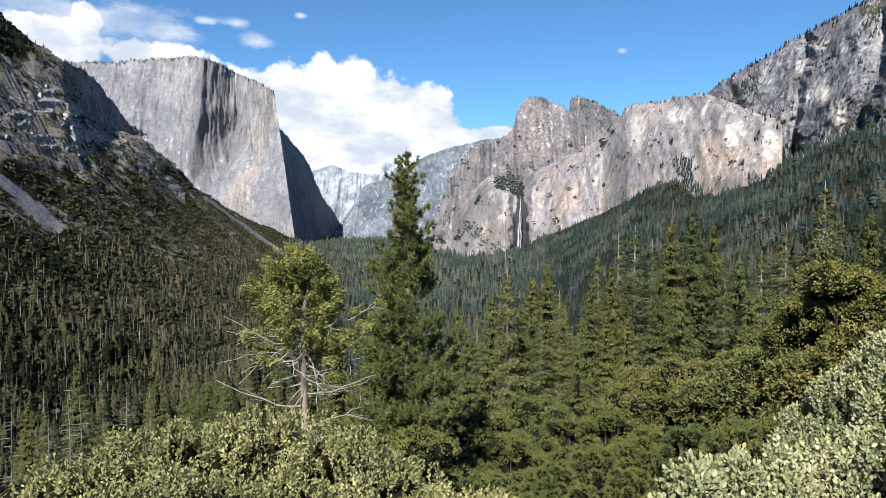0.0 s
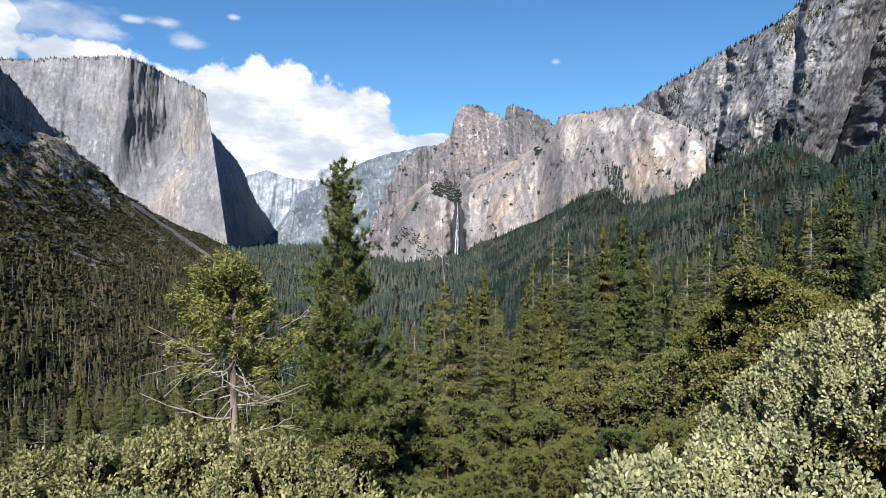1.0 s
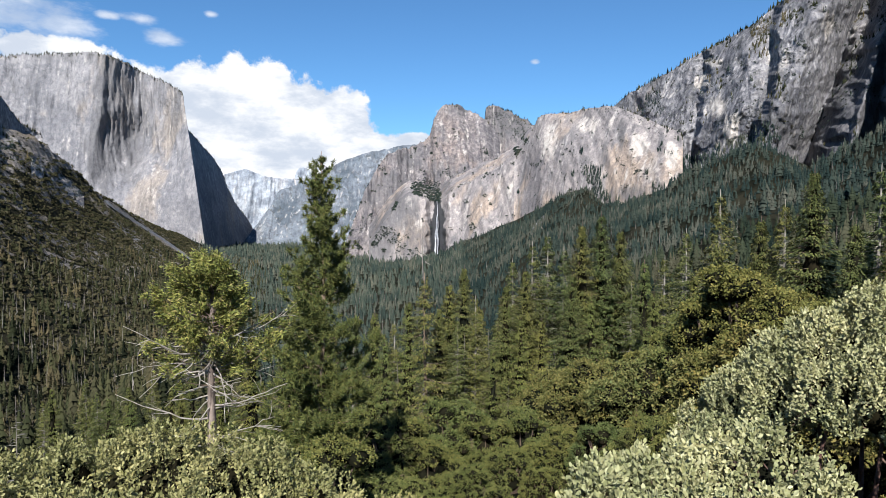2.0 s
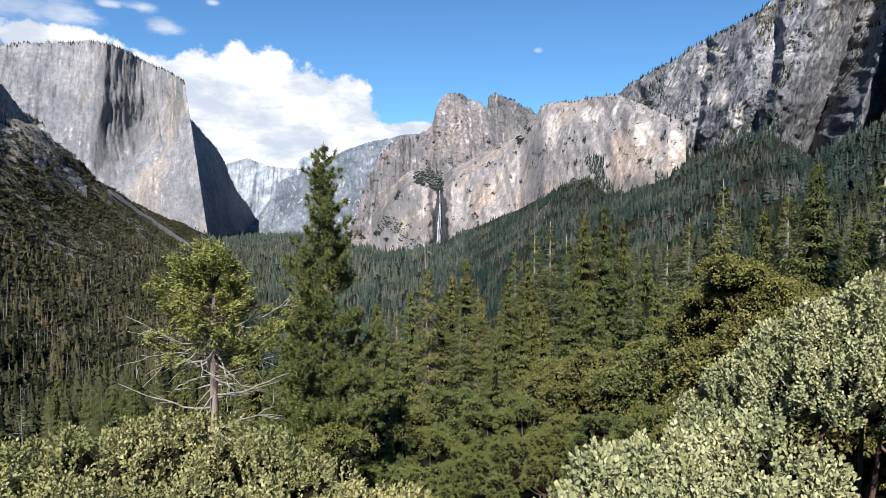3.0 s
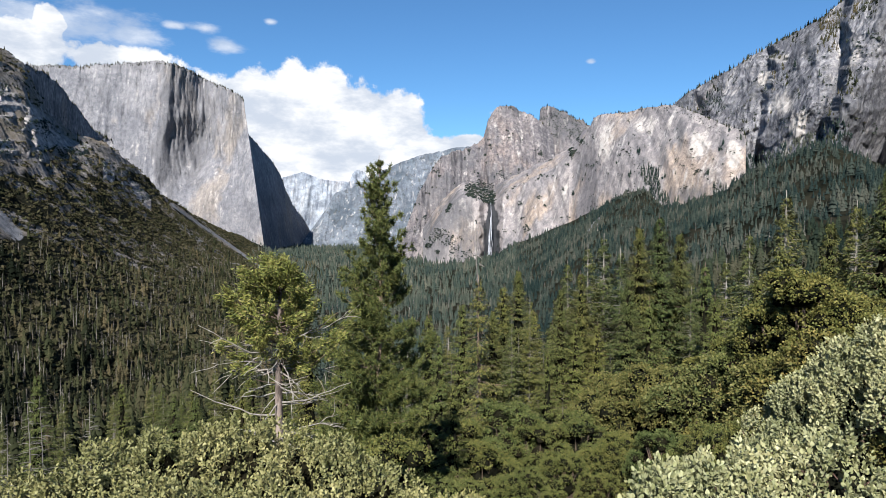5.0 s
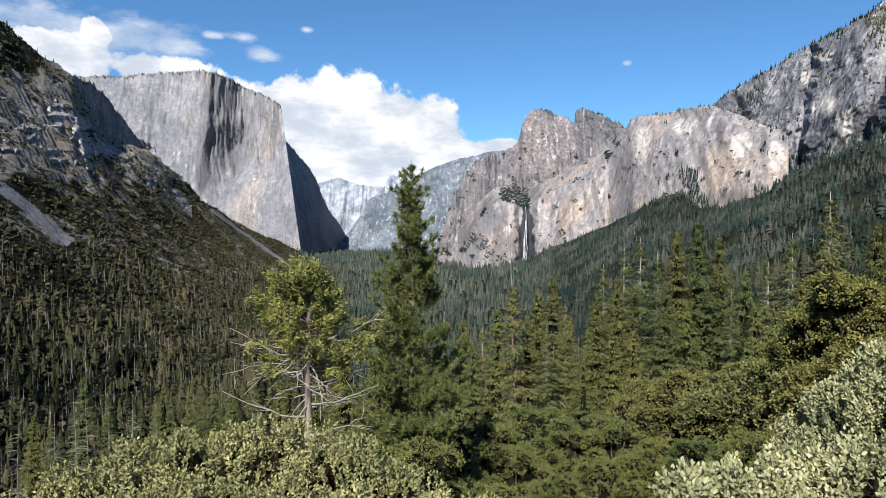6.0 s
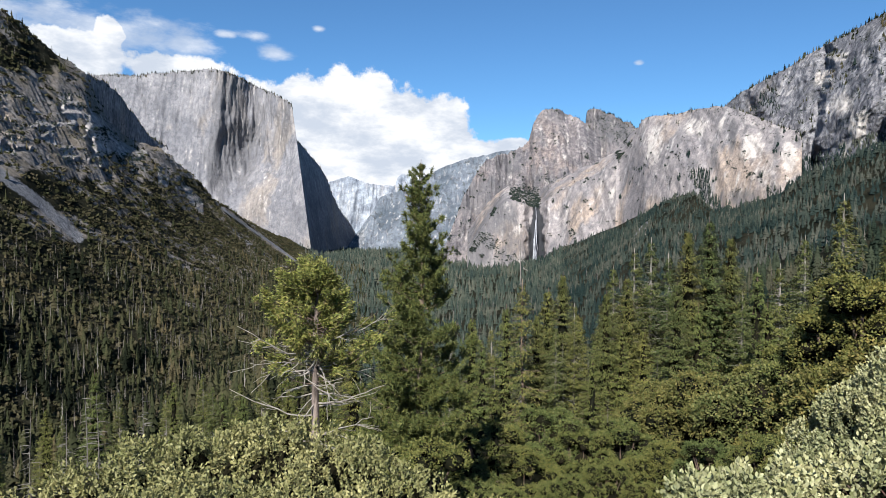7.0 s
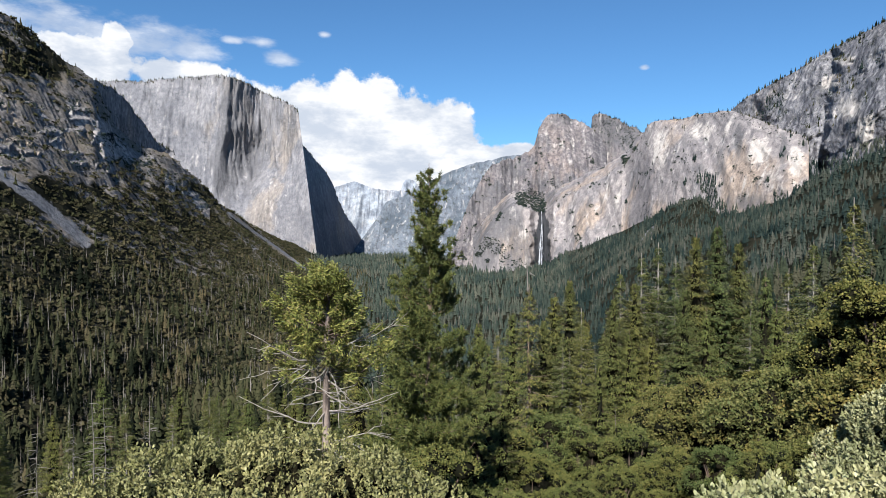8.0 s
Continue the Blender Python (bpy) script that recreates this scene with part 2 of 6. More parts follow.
def leaf_material(name, colours, rough=0.55, through_light=0.25, spec=0.3, tints=((0.64, 0.74, 0.92), (0.96, 0.88, 0.94))):
    """Foliage: one of several greens for each leaf, a little light passing through."""
    m, nt, bs, out = material(name)
    geo = nt.nodes.new("ShaderNodeNewGeometry")
    ramp = nt.nodes.new("ShaderNodeValToRGB")
    ramp.color_ramp.elements[0].color, ramp.color_ramp.elements[1].color = (*colours[0], 1), (*colours[-1], 1)
    for k, c in enumerate(colours[1:-1], 1):
        ramp.color_ramp.elements.new(k / (len(colours) - 1)).color = (*c, 1)
    nt.links.new(geo.outputs["Random Per Island"], ramp.inputs[0])
    co = nt.nodes.new("ShaderNodeTexCoord").outputs["Object"]
    c = mixc(nt, 0.6, ramp.outputs[0], mixc(nt, smooth(nt, noisen(nt, co, 0.9, 4), 0.34, 0.66), (0.30, 0.33, 0.28), (0.68, 0.65, 0.60)), "OVERLAY")
    info = nt.nodes.new("ShaderNodeObjectInfo")
    c = mixc(nt, 1.0, c, mixc(nt, info.outputs["Random"], tints[0], tints[1]), "MULTIPLY")
    nt.links.new(c, bs.inputs["Base Color"])
    bs.inputs["Roughness"].default_value, bs.inputs["Specular IOR Level"].default_value = rough, 0.35 * spec
    tr = nt.nodes.new("ShaderNodeBsdfTranslucent")
    nt.links.new(c, tr.inputs["Color"])
    mx = nt.nodes.new("ShaderNodeMixShader")
    mx.inputs[0].default_value = through_light
    nt.links.new(bs.outputs[0], mx.inputs[1])
    nt.links.new(tr.outputs[0], mx.inputs[2])
    nt.links.new(mx.outputs[0], out.inputs["Surface"])
    return m


def bark_material(name, a, b, scale=6.0):
    m, nt, bs, out = material(name)
    co = nt.nodes.new("ShaderNodeTexCoord").outputs["Object"]
    n = noisen(nt, co, scale, 6, 0.7, (1, 1, 0.25))
    nt.links.new(mixc(nt, smooth(nt, n, 0.35, 0.65), a, b), bs.inputs["Base Color"])
    bs.inputs["Roughness"].default_value = 0.9
    bump(nt, bs, n, 0.8, 0.03)
    return m


MONOLITH = rock_material("pale_granite", (0.225, 0.219, 0.227), (0.160, 0.159, 0.171), (0.246, 0.218, 0.196), 0.45, 0.22, 0.050, 0.95, (0.54, 0.70), mottle=0.42, blots=0.10, cracks=0.5, grit=0.22, runs=0.22, tall=0.12, relief=0.9, depth=7.0, hair=0.05)
SPIRE = rock_material("grey_granite", (0.188, 0.168, 0.166), (0.126, 0.117, 0.120), (0.196, 0.164, 0.152), 0.48, 0.28, 0.06, 0.95, blots=0.30, runs=0.18, tall=0.30, relief=1.0, grit=0.4, cracks=0.45, depth=6.0, hair=0.10)
WARM = rock_material("tan_granite", (0.275, 0.247, 0.238), (0.192, 0.177, 0.178), (0.312, 0.250, 0.204), 0.50, 0.40, 0.05, 0.98, (0.53, 0.66), 0.10, 0.42, cracks=0.3, runs=0.38, tall=0.08, relief=0.9, grit=0.25, depth=4.5, hair=0.05)
CRAG = rock_material("dark_crag", (0.240, 0.236, 0.244), (0.122, 0.123, 0.134), (0.240, 0.216, 0.202), 0.42, 0.40, 0.06, 0.95, (0.53, 0.66), 0.5, 0.8, grit=0.5, runs=0.25, tall=0.5, cracks=0.4, depth=7.0, hair=0.2)
HILL_ROCK = rock_material("brown_grey_crag", (0.345, 0.318, 0.294), (0.190, 0.179, 0.170), (0.310, 0.256, 0.200), 0.50, 0.25, 0.09, 0.84, (0.53, 0.66), 0.45, 0.9, grit=0.6, runs=0.12, tall=1.0, cracks=0.5, depth=3.5, hair=0.8)
# blue-grey haze of distance is tinted into these two base colours
HAZED = rock_material("haze_tinted_granite", (0.285, 0.312, 0.345), (0.175, 0.203, 0.242), (0.350, 0.362, 0.378), 0.45, 0.20, 0.02, 0.9, mottle=0.6, blots=0.2, cracks=0.3, tall=0.9, hair=0.6, relief=0.6, runs=0.5)
HAZEWOOD = rock_material("haze_tinted_wooded_rock", (0.140, 0.160, 0.186), (0.078, 0.096, 0.116), (0.180, 0.188, 0.200), 0.4, 0.30, 0.03, 0.95, blots=0.6, mottle=0.5, cracks=0.2, runs=0.35, tall=0.4, hair=0.2, relief=0.8)


def ground_material():
    m, nt, bs, out = material("mountain_ground")
    co = nt.nodes.new("ShaderNodeTexCoord").outputs["Object"]
    rocky = nt.nodes.new("ShaderNodeAttribute")
    rocky.attribute_name = "rocky"
    scree = nt.nodes.new("ShaderNodeAttribute")
    scree.attribute_name = "scree"
    fine = noisen(nt, co, 0.12, 8, 0.7)
    mid = noisen(nt, co, 0.02, 6, 0.65)
    # forest soil darkened to near black, painting shade between the trees
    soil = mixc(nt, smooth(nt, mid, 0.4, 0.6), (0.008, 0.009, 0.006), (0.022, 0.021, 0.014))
    stone = mixc(nt, smooth(nt, fine, 0.35, 0.65), (0.078, 0.072, 0.068), (0.245, 0.220, 0.200))
    stone = mixc(nt, mathn(nt, "MULTIPLY", smooth(nt, noisen(nt, co, 0.011, 4, 0.6), 0.46, 0.62), 0.7), stone, mixc(nt, fine, (0.110, 0.088, 0.062), (0.215, 0.180, 0.135)))
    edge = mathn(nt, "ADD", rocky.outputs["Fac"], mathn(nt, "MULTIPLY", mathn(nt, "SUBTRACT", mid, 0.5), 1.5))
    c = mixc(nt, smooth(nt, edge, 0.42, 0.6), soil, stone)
    edge2 = mathn(nt, "ADD", scree.outputs["Fac"], mathn(nt, "MULTIPLY", mathn(nt, "SUBTRACT", fine, 0.5), 0.9))
    c = mixc(nt, smooth(nt, edge2, 0.4, 0.6), c, mixc(nt, smooth(nt, fine, 0.3, 0.7), (0.080, 0.083, 0.092), (0.190, 0.190, 0.200)))
    nt.links.new(c, bs.inputs["Base Color"])
    bs.inputs["Roughness"].default_value, bs.inputs["Specular IOR Level"].default_value = 1.0, 0.02
    bump(nt, bs, fine, 1.0, 3.0)
    return m


GROUND = ground_material()
PINE_NEEDLE = leaf_material("pine_needles", [(0.040, 0.058, 0.020), (0.078, 0.101, 0.029), (0.151, 0.157, 0.045), (0.052, 0.072, 0.024)], 0.5, 0.06, 0.3)
CEDAR_LEAF = leaf_material("cedar_sprays", [(0.060, 0.078, 0.028), (0.141, 0.158, 0.045), (0.258, 0.252, 0.083), (0.045, 0.060, 0.023), (0.252, 0.208, 0.091)], 0.5, 0.06, 0.3, ((0.85, 0.9, 0.8), (1.0, 1.0, 0.9)))
FIR_LEAF = leaf_material("fir_sprays", [(0.035, 0.048, 0.017), (0.084, 0.094, 0.028), (0.156, 0.154, 0.046), (0.052, 0.064, 0.022)], 0.6, 0.05, 0.25)
GOLD_LEAF = leaf_material("golden_sprays", [(0.092, 0.102, 0.026), (0.148, 0.146, 0.038), (0.215, 0.188, 0.052), (0.066, 0.080, 0.022)], 0.55, 0.08, 0.3)
OAK_LEAF = leaf_material("oak_leaves", [(0.083, 0.090, 0.025), (0.143, 0.134, 0.038), (0.213, 0.172, 0.054), (0.099, 0.114, 0.031)], 0.5, 0.06, 0.3)
OAK_GREEN = leaf_material("green_oak_leaves", [(0.053, 0.070, 0.019), (0.110, 0.122, 0.034), (0.192, 0.182, 0.053), (0.074, 0.096, 0.026)], 0.5, 0.06, 0.3)
YOUNG_FIR = leaf_material("young_fir_sprays", [(0.060, 0.072, 0.020), (0.100, 0.111, 0.030), (0.153, 0.153, 0.043), (0.075, 0.090, 0.024)], 0.6, 0.06, 0.25)
MANZANITA = leaf_material("manzanita_leaves", [(0.182, 0.187, 0.094), (0.270, 0.271, 0.149), (0.407, 0.392, 0.259), (0.231, 0.242, 0.143), (0.330, 0.308, 0.176)], 0.45, 0.04, 0.4, ((0.86, 0.87, 0.80), (0.98, 0.97, 0.90)))
OLIVE_MANZANITA = leaf_material("olive_manzanita_leaves", [(0.125, 0.125, 0.056), (0.220, 0.216, 0.100), (0.360, 0.340, 0.190), (0.180, 0.184, 0.092), (0.285, 0.258, 0.128)], 0.45, 0.04, 0.4, ((0.82, 0.81, 0.72), (0.94, 0.92, 0.82)))
BARK = bark_material("pine_bark", (0.040, 0.027, 0.020), (0.135, 0.090, 0.066))
CEDAR_BARK = bark_material("shredding_cedar_bark", (0.045, 0.033, 0.027), (0.235, 0.185, 0.155), 9.0)
# paler copy of the pine bark, its sunlit look put into the colour
PINE_BARK = bark_material("sunlit_pine_bark", (0.085, 0.058, 0.042), (0.235, 0.168, 0.122))
GREY_WOOD = bark_material("weathered_wood", (0.168, 0.147, 0.126), (0.294, 0.266, 0.238), 9.0)
SNAG_WOOD = bark_material("grey_snag_wood", (0.085, 0.076, 0.068), (0.190, 0.172, 0.156), 9.0)
# inner twigs coloured near black, so the shade of crown gaps is painted
TWIG_SHADE = leaf_material("shade_dark_twigs", [(0.008, 0.009, 0.005), (0.014, 0.013, 0.008), (0.011, 0.011, 0.006)], 1.0, 0.0, 0.0)
RED_STEM = bark_material("red_stems", (0.063, 0.032, 0.025), (0.119, 0.063, 0.049), 20.0)

# ---- the land: one sheet, described by bearing and distance ----
# slope foot (bearing, distance, height) and crest (bearing, distance, elevation in degrees)
FOOT = np.array([(-60, 520, -185), (-36, 520, -205), (-28, 620, -205), (-20, 800, -195), (-12, 900, -175), (0, 900, -168), (8, 700, -160),
                 (16, 460, -125), (25, 330, -85), (35, 260, -62), (48, 220, -45), (62, 200, -30)], float)
CREST = np.array([(-60, 1500, 21.0), (-36, 1750, 15.5), (-34.4, 1790, 14.6), (-33.2, 1820, 13.5), (-31.4, 1870, 12.5), (-30.1, 1900, 11.7), (-28.6, 1940, 8.2), (-26.7, 2030, 6.7),
                  (-25.5, 2080, 6.4), (-24.6, 2130, 6.0), (-22.5, 2270, 4.0), (-20.3, 2420, 2.0), (-18.1, 2600, 0.35), (-15.7, 2800, -0.85),
                  (-13.8, 3000, -1.7), (-12.7, 3200, -2.3), (-11.6, 3500, -2.6), (-9, 4200, -2.25), (0, 4300, -2.25)], float)
CREST2 = np.array([(4, 3200, -2.9), (7.3, 2600, -3.0), (9.3, 2450, -2.0), (11.6, 2330, -1.0), (14, 2200, 0.0), (15.8, 2080, 1.0), (18, 1950, 2.2), (19.7, 1850, 2.8),
                   (21.2, 1780, 1.2), (22.7, 1720, 1.2), (25.1, 1640, 2.0), (26.3, 1600, 2.7), (27.4, 1560, 3.8), (29.2, 1500, 4.3), (31, 1440, 5.2),
                   (33, 1390, 5.9), (35, 1340, 4.8), (36.5, 1310, 3.6), (37.5, 1290, 4.6), (39, 1260, 5.4), (41.4, 1210, 6.8), (48, 1100, 8.5), (62, 900, 12)], float)
CREST = np.concatenate([CREST, CREST2])
NEAR_D = np.array([0, 3, 8, 14, 32, 75, 130, 200], float)
NEAR_Z = np.array([0, -0.2, -2.4, -5.8, -14.5, -31.0, -46.0, -68.0], float)


def sheet(b, d):
    """Height of the land without its small relief."""
    df, zf = np.interp(b, FOOT[:, 0], FOOT[:, 1]), np.interp(b, FOOT[:, 0], FOOT[:, 2])
    dr, er = np.interp(b, CREST[:, 0], CREST[:, 1]), np.interp(b, CREST[:, 0], CREST[:, 2])
    zr = EYE_Z + dr * np.tan(np.radians(er))
    near = np.interp(d, NEAR_D, NEAR_Z) * np.interp(b, [-60, 0, 20, 60], [1.0, 1.0, 0.9, 0.75])
    z200 = NEAR_Z[-1] * np.interp(b, [-60, 0, 20, 60], [1.0, 1.0, 0.9, 0.75])
    u = np.clip((d - 200) / np.maximum(df - 200, 1), 0, 1)
    down = z200 + (zf - z200) * u
    w = np.clip((d - df) / np.maximum(dr - df, 1), 0, 1)
    zs = sum(EYE_Z + np.interp(b + k, CREST[:, 0], CREST[:, 1]) * np.tan(np.radians(np.interp(b + k, CREST[:, 0], CREST[:, 2]))) for k in (-4, -2, 0, 2, 4)) / 5
    k = np.clip((w - 0.60) / 0.40, 0, 1)
    zr2 = zs + (zr - zs) * k * k * (3 - 2 * k)
    up = zf + (zr2 - zf) * (0.35 * w + 0.65 * w ** 1.7)
    drop = np.interp(b, [-60, -14, -10, 5, 8, 60], [0.45, 0.3, 0.0, 0.0, -0.05, -0.15])
    past = zr - drop * np.maximum(d - dr, 0)
    z = np.where(d < 200, near, np.where(d < df, down, np.where(d < dr, up, np.maximum(past, -165))))
    behind = np.clip((np.abs(b) - 58) / 40, 0, 1)
    return z * (1 - behind) + behind * np.minimum(0.16 * d, 260)


def land(b, d):
    x, y = d * np.sin(np.radians(b)), d * np.cos(np.radians(b))
    z = sheet(b, d)
    big = np.clip((d - 120) / 700, 0, 1)
    left = np.clip((-b - 10) / 12, 0, 1) * np.clip((d - 900) / 600, 0, 1)
    rock = left * np.clip((z + 30) / 140, 0, 1)
    z = z + big * (7 * fbm(x / 190, y / 190, 0.0, 4) + left * 9 * (0.35 - np.abs(fbm(x / 150 + 4, y / 150, z / 150, 4))) + rock * (7 * fbm(x / 70, y / 70, z / 48, 4) + 3 * fbm(x / 24, y / 24, z / 16, 3)))
    # stepped ledges among the rocks of the north slope
    q = (z + 14 * fbm(x / 90 + 8, y / 90, 1.0, 3)) / 24
    part_up = q - np.floor(q)
    step = np.clip((part_up - 0.58) / 0.42, 0, 1)
    z = z + rock * 15 * (step * step * (3 - 2 * step) - part_up)
    return z + (1 - big) * np.clip(d / 12, 0, 1) * 0.35 * fbm(x / 5, y / 5, 2.0, 3)


def polyline_near(b, e, line, width):
    """1 on a line of (bearing, elevation) points, falling to 0 at its width."""
    best = np.full(np.shape(b), 9.0)
    for (b0, e0), (b1, e1) in zip(line, line[1:]):
        t = np.clip(((b - b0) * (b1 - b0) + (e - e0) * (e1 - e0)) / ((b1 - b0) ** 2 + (e1 - e0) ** 2), 0, 1)
        best = np.minimum(best, np.hypot(b - b0 - t * (b1 - b0), e - e0 - t * (e1 - e0)))
    return np.clip(1 - best / width, 0, 1)


def build_ground():
    bs = np.concatenate([np.arange(-180, -48, 5.0), np.arange(-48, 48, 0.28), np.arange(48, 180, 5.0)])
    ds = np.concatenate([[0.01], np.geomspace(0.6, 120, 50), np.geomspace(124, 1000, 100), np.arange(1007, 2400, 9.0), np.geomspace(2420, 4940, 50)])
    B, D = np.meshgrid(bs, ds)
    Z = land(B, D)
    X, Y = D * np.sin(np.radians(B)), D * np.cos(np.radians(B))
    E = np.degrees(np.arctan2(Z - EYE_Z, D))
    left = np.clip((-B - 12) / 4, 0, 1) * np.clip((D - 900) / 300, 0, 1)
    wooded_top = np.clip((E - 10.0) / 1.5, 0, 1) * np.clip((-B - 30.5) / 2, 0, 1)
    rocky = left * np.clip((E + 8.0) / 12.5, 0, 1) * (0.95 - 0.7 * wooded_top) * (1 - 0.5 * np.clip((4.8 - E) / 1.5, 0, 1) * np.clip((-B - 19) / 3, 0, 1)) + 0.1
    rocky = rocky + 0.5 * left * fbm(X / 80, Y / 80, Z / 50, 4)
    on = (D > 900)
    s = polyline_near(B, E, [(-37, 4.8), (-35, 3.2), (-33.3, 1.8), (-30.7, -1.0)], 0.75)
    s = np.maximum(s, polyline_near(B, E, [(-31.5, 0.6), (-30, -0.6), (-29, -1.2)], 0.25))
    s = np.maximum(s, polyline_near(B, E, [(-20.2, 1.5), (-18.8, 0.4), (-16.0, -1.6), (-13.2, -3.8)], 0.18))
    s = np.maximum(s, polyline_near(B, E, [(-19.8, 0.1), (-17.6, -1.9), (-15.3, -3.5)], 0.16))
    s = np.maximum(s, polyline_near(B, E, [(15.2, -0.6), (16.2, 0.4)], 0.35))
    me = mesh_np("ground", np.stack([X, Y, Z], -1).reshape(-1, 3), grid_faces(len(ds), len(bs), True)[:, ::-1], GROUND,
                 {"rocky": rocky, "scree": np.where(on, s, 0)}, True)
    return tagged(new("ground", me), "steep wooded mountain land of soil, rock and scree", "ground", kind="structure")


build_ground()


# ---- cliffs ----
FACES = {}


def cliff(name, label, base, rim, mat, ns, nv, flute=14.0, lean=1.0, jag=6.0, back=((60, -6), (160, -20), (420, -120)), shift=None, seed=0.0, lump=10.0, crag=3.0, wet=None, stain_shade=None, fresh=None):
    """A rock wall from its foot line to its rim, both as (bearing, elevation, distance) rows, with a top that runs back from the rim."""
    base, rim = np.array(base, float), np.array(rim, float)

    def lined(rows):
        t = np.concatenate([[0], np.cumsum(np.hypot(np.diff(rows[:, 0]), 0.5 * np.diff(rows[:, 1])))])
        return t / t[-1]

    t = lined(rim) if len(rim) >= len(base) else lined(base)
    s = np.linspace(0, 1, ns)
    R = np.stack([np.interp(s, t if len(t) == len(rim) else lined(rim), rim[:, k]) for k in range(3)], -1)
    pad = np.pad(R[:, 1:], ((6, 6), (0, 0)), "edge")
    R[:, 1:] = sum(pad[k:k + ns] for k in range(13)) / 13
    if len(base) == len(rim):
        Bq = np.stack([np.interp(s, t, base[:, k]) for k in range(3)], -1)
    else:
        Bq = np.stack([np.interp(R[:, 0], base[:, 0], base[:, k]) if k else R[:, 0] for k in range(3)], -1)
    v = np.linspace(-0.08, 1, nv)[:, None]
    pv = np.sign(v) * np.abs(v) ** lean
    b = Bq[:, 0] + (R[:, 0] - Bq[:, 0]) * v
    z0, z1 = EYE_Z + Bq[:, 2] * np.tan(np.radians(Bq[:, 1])), EYE_Z + R[:, 2] * np.tan(np.radians(R[:, 1]))
    z = z0 + (z1 - z0) * v
    d = Bq[:, 2] + (R[:, 2] - Bq[:, 2]) * pv
    across = np.radians(b) * d
    plain = d
    if shift is not None:
        d = d + shift(b, np.degrees(np.arctan2(z - EYE_Z, d)))
    f = fbm(across / 70 + seed, z / 600, seed, 3)
    f2 = fbm(across / 16 + seed, z / 150, seed + 4, 3)
    lumps = fbm(across / 75, z / 330, seed + 9, 4)
    chips = fbm(across / 24, z / 60, seed + 12, 3)
    d = d + flute * np.abs(f) + 0.3 * flute * f2 + lump * lumps + crag * chips
    z = EYE_Z + (z - EYE_Z) * d / plain
    z = z + (jag * fbm(across / 22, 0 * z, seed + 2, 3)) * np.clip((v - 0.8) / 0.2, 0, 1)
    far_d, far_z = [0] + [q[0] for q in back], [0] + [q[1] for q in back]
    steps = np.linspace(0, 1, 17)[1:] ** 1.5 * far_d[-1]
    for dd in steps:
        dz = np.interp(dd, far_d, far_z) + 0.10 * min(dd, 80) * fbm(across[-1] / 30, dd / 30, seed + 3, 3)
        b, d, z = np.vstack([b, b[-1:]]), np.vstack([d, d[nv - 1:nv] + dd]), np.vstack([z, z[nv - 1:nv] + dz])
    x, y = d * np.sin(np.radians(b)), d * np.cos(np.radians(b))
    rise = np.degrees(np.arctan2(z - EYE_Z, d))
    zones = {key: fn(b, rise) if fn else 0 * b for key, fn in (("wet", wet), ("stain_shade", stain_shade), ("fresh", fresh))}
    me = mesh_np(name, np.stack([x, y, z], -1).reshape(-1, 3), grid_faces(nv + len(steps), ns), mat, zones, False)
    ob = tagged(new(name, me), label, "cliff", kind="structure")
    FACES[ob.name] = (np.stack([x, y, z], -1), nv)
    return ob


def patch_of(spots):
    """Soft patches of a rock's skin: (bearing, elevation, half-width, half-height, strength) rows."""
    def zone(b, e):
        out = 0 * b
        for b0, e0, wb, we, k in spots:
            out = np.maximum(out, k * np.clip(1.5 * (1 - np.hypot((b - b0) / wb, (e - e0) / we)), 0, 1))
        return out
    return zone


def monolith_ribs(b, e):
    """Vertical corners of the great face: each steps back on its far side."""
    out = 0.0
    for edge, slant, depth, width, run, low in ((-20.95, 0.14, 260.0, 2.5, 5.4, 2.6), (-16.2, -0.10, 40.0, 0.6, 1.6, 2.0)):
        q = b - (edge + slant * (e - 5) + 0.25 * fbm(e * 0.3, edge, 0.0, 3))
        wide = width * (1 + 0.25 * vnoise(e * 0.35, edge + 3))
        step = np.where(q < 0, 0, np.where(q < wide, q / wide, np.clip(1 - (q - wide) / run, 0, 1)))
        k = np.clip((e - low + 1.5) / 6.0, 0, 1)
        out = out + depth * step * k * k * (3 - 2 * k)
    zone = np.clip((b + 21.2) / 0.8, 0, 1) * np.clip((-14.2 - b) / 0.3, 0, 1) * np.clip((e + 1) / 7, 0, 1)
    return out + zone * (24 * np.abs(fbm(b * 1.4 + 0.35 * fbm(b, e * 0.5, 2.0, 3), e * 0.20, 3.0, 4)) + 9 * np.abs(fbm(b * 4.0, e * 0.45, 6.0, 3)) + 5 * fbm(b * 8.0, e * 1.2, 9.0, 4))


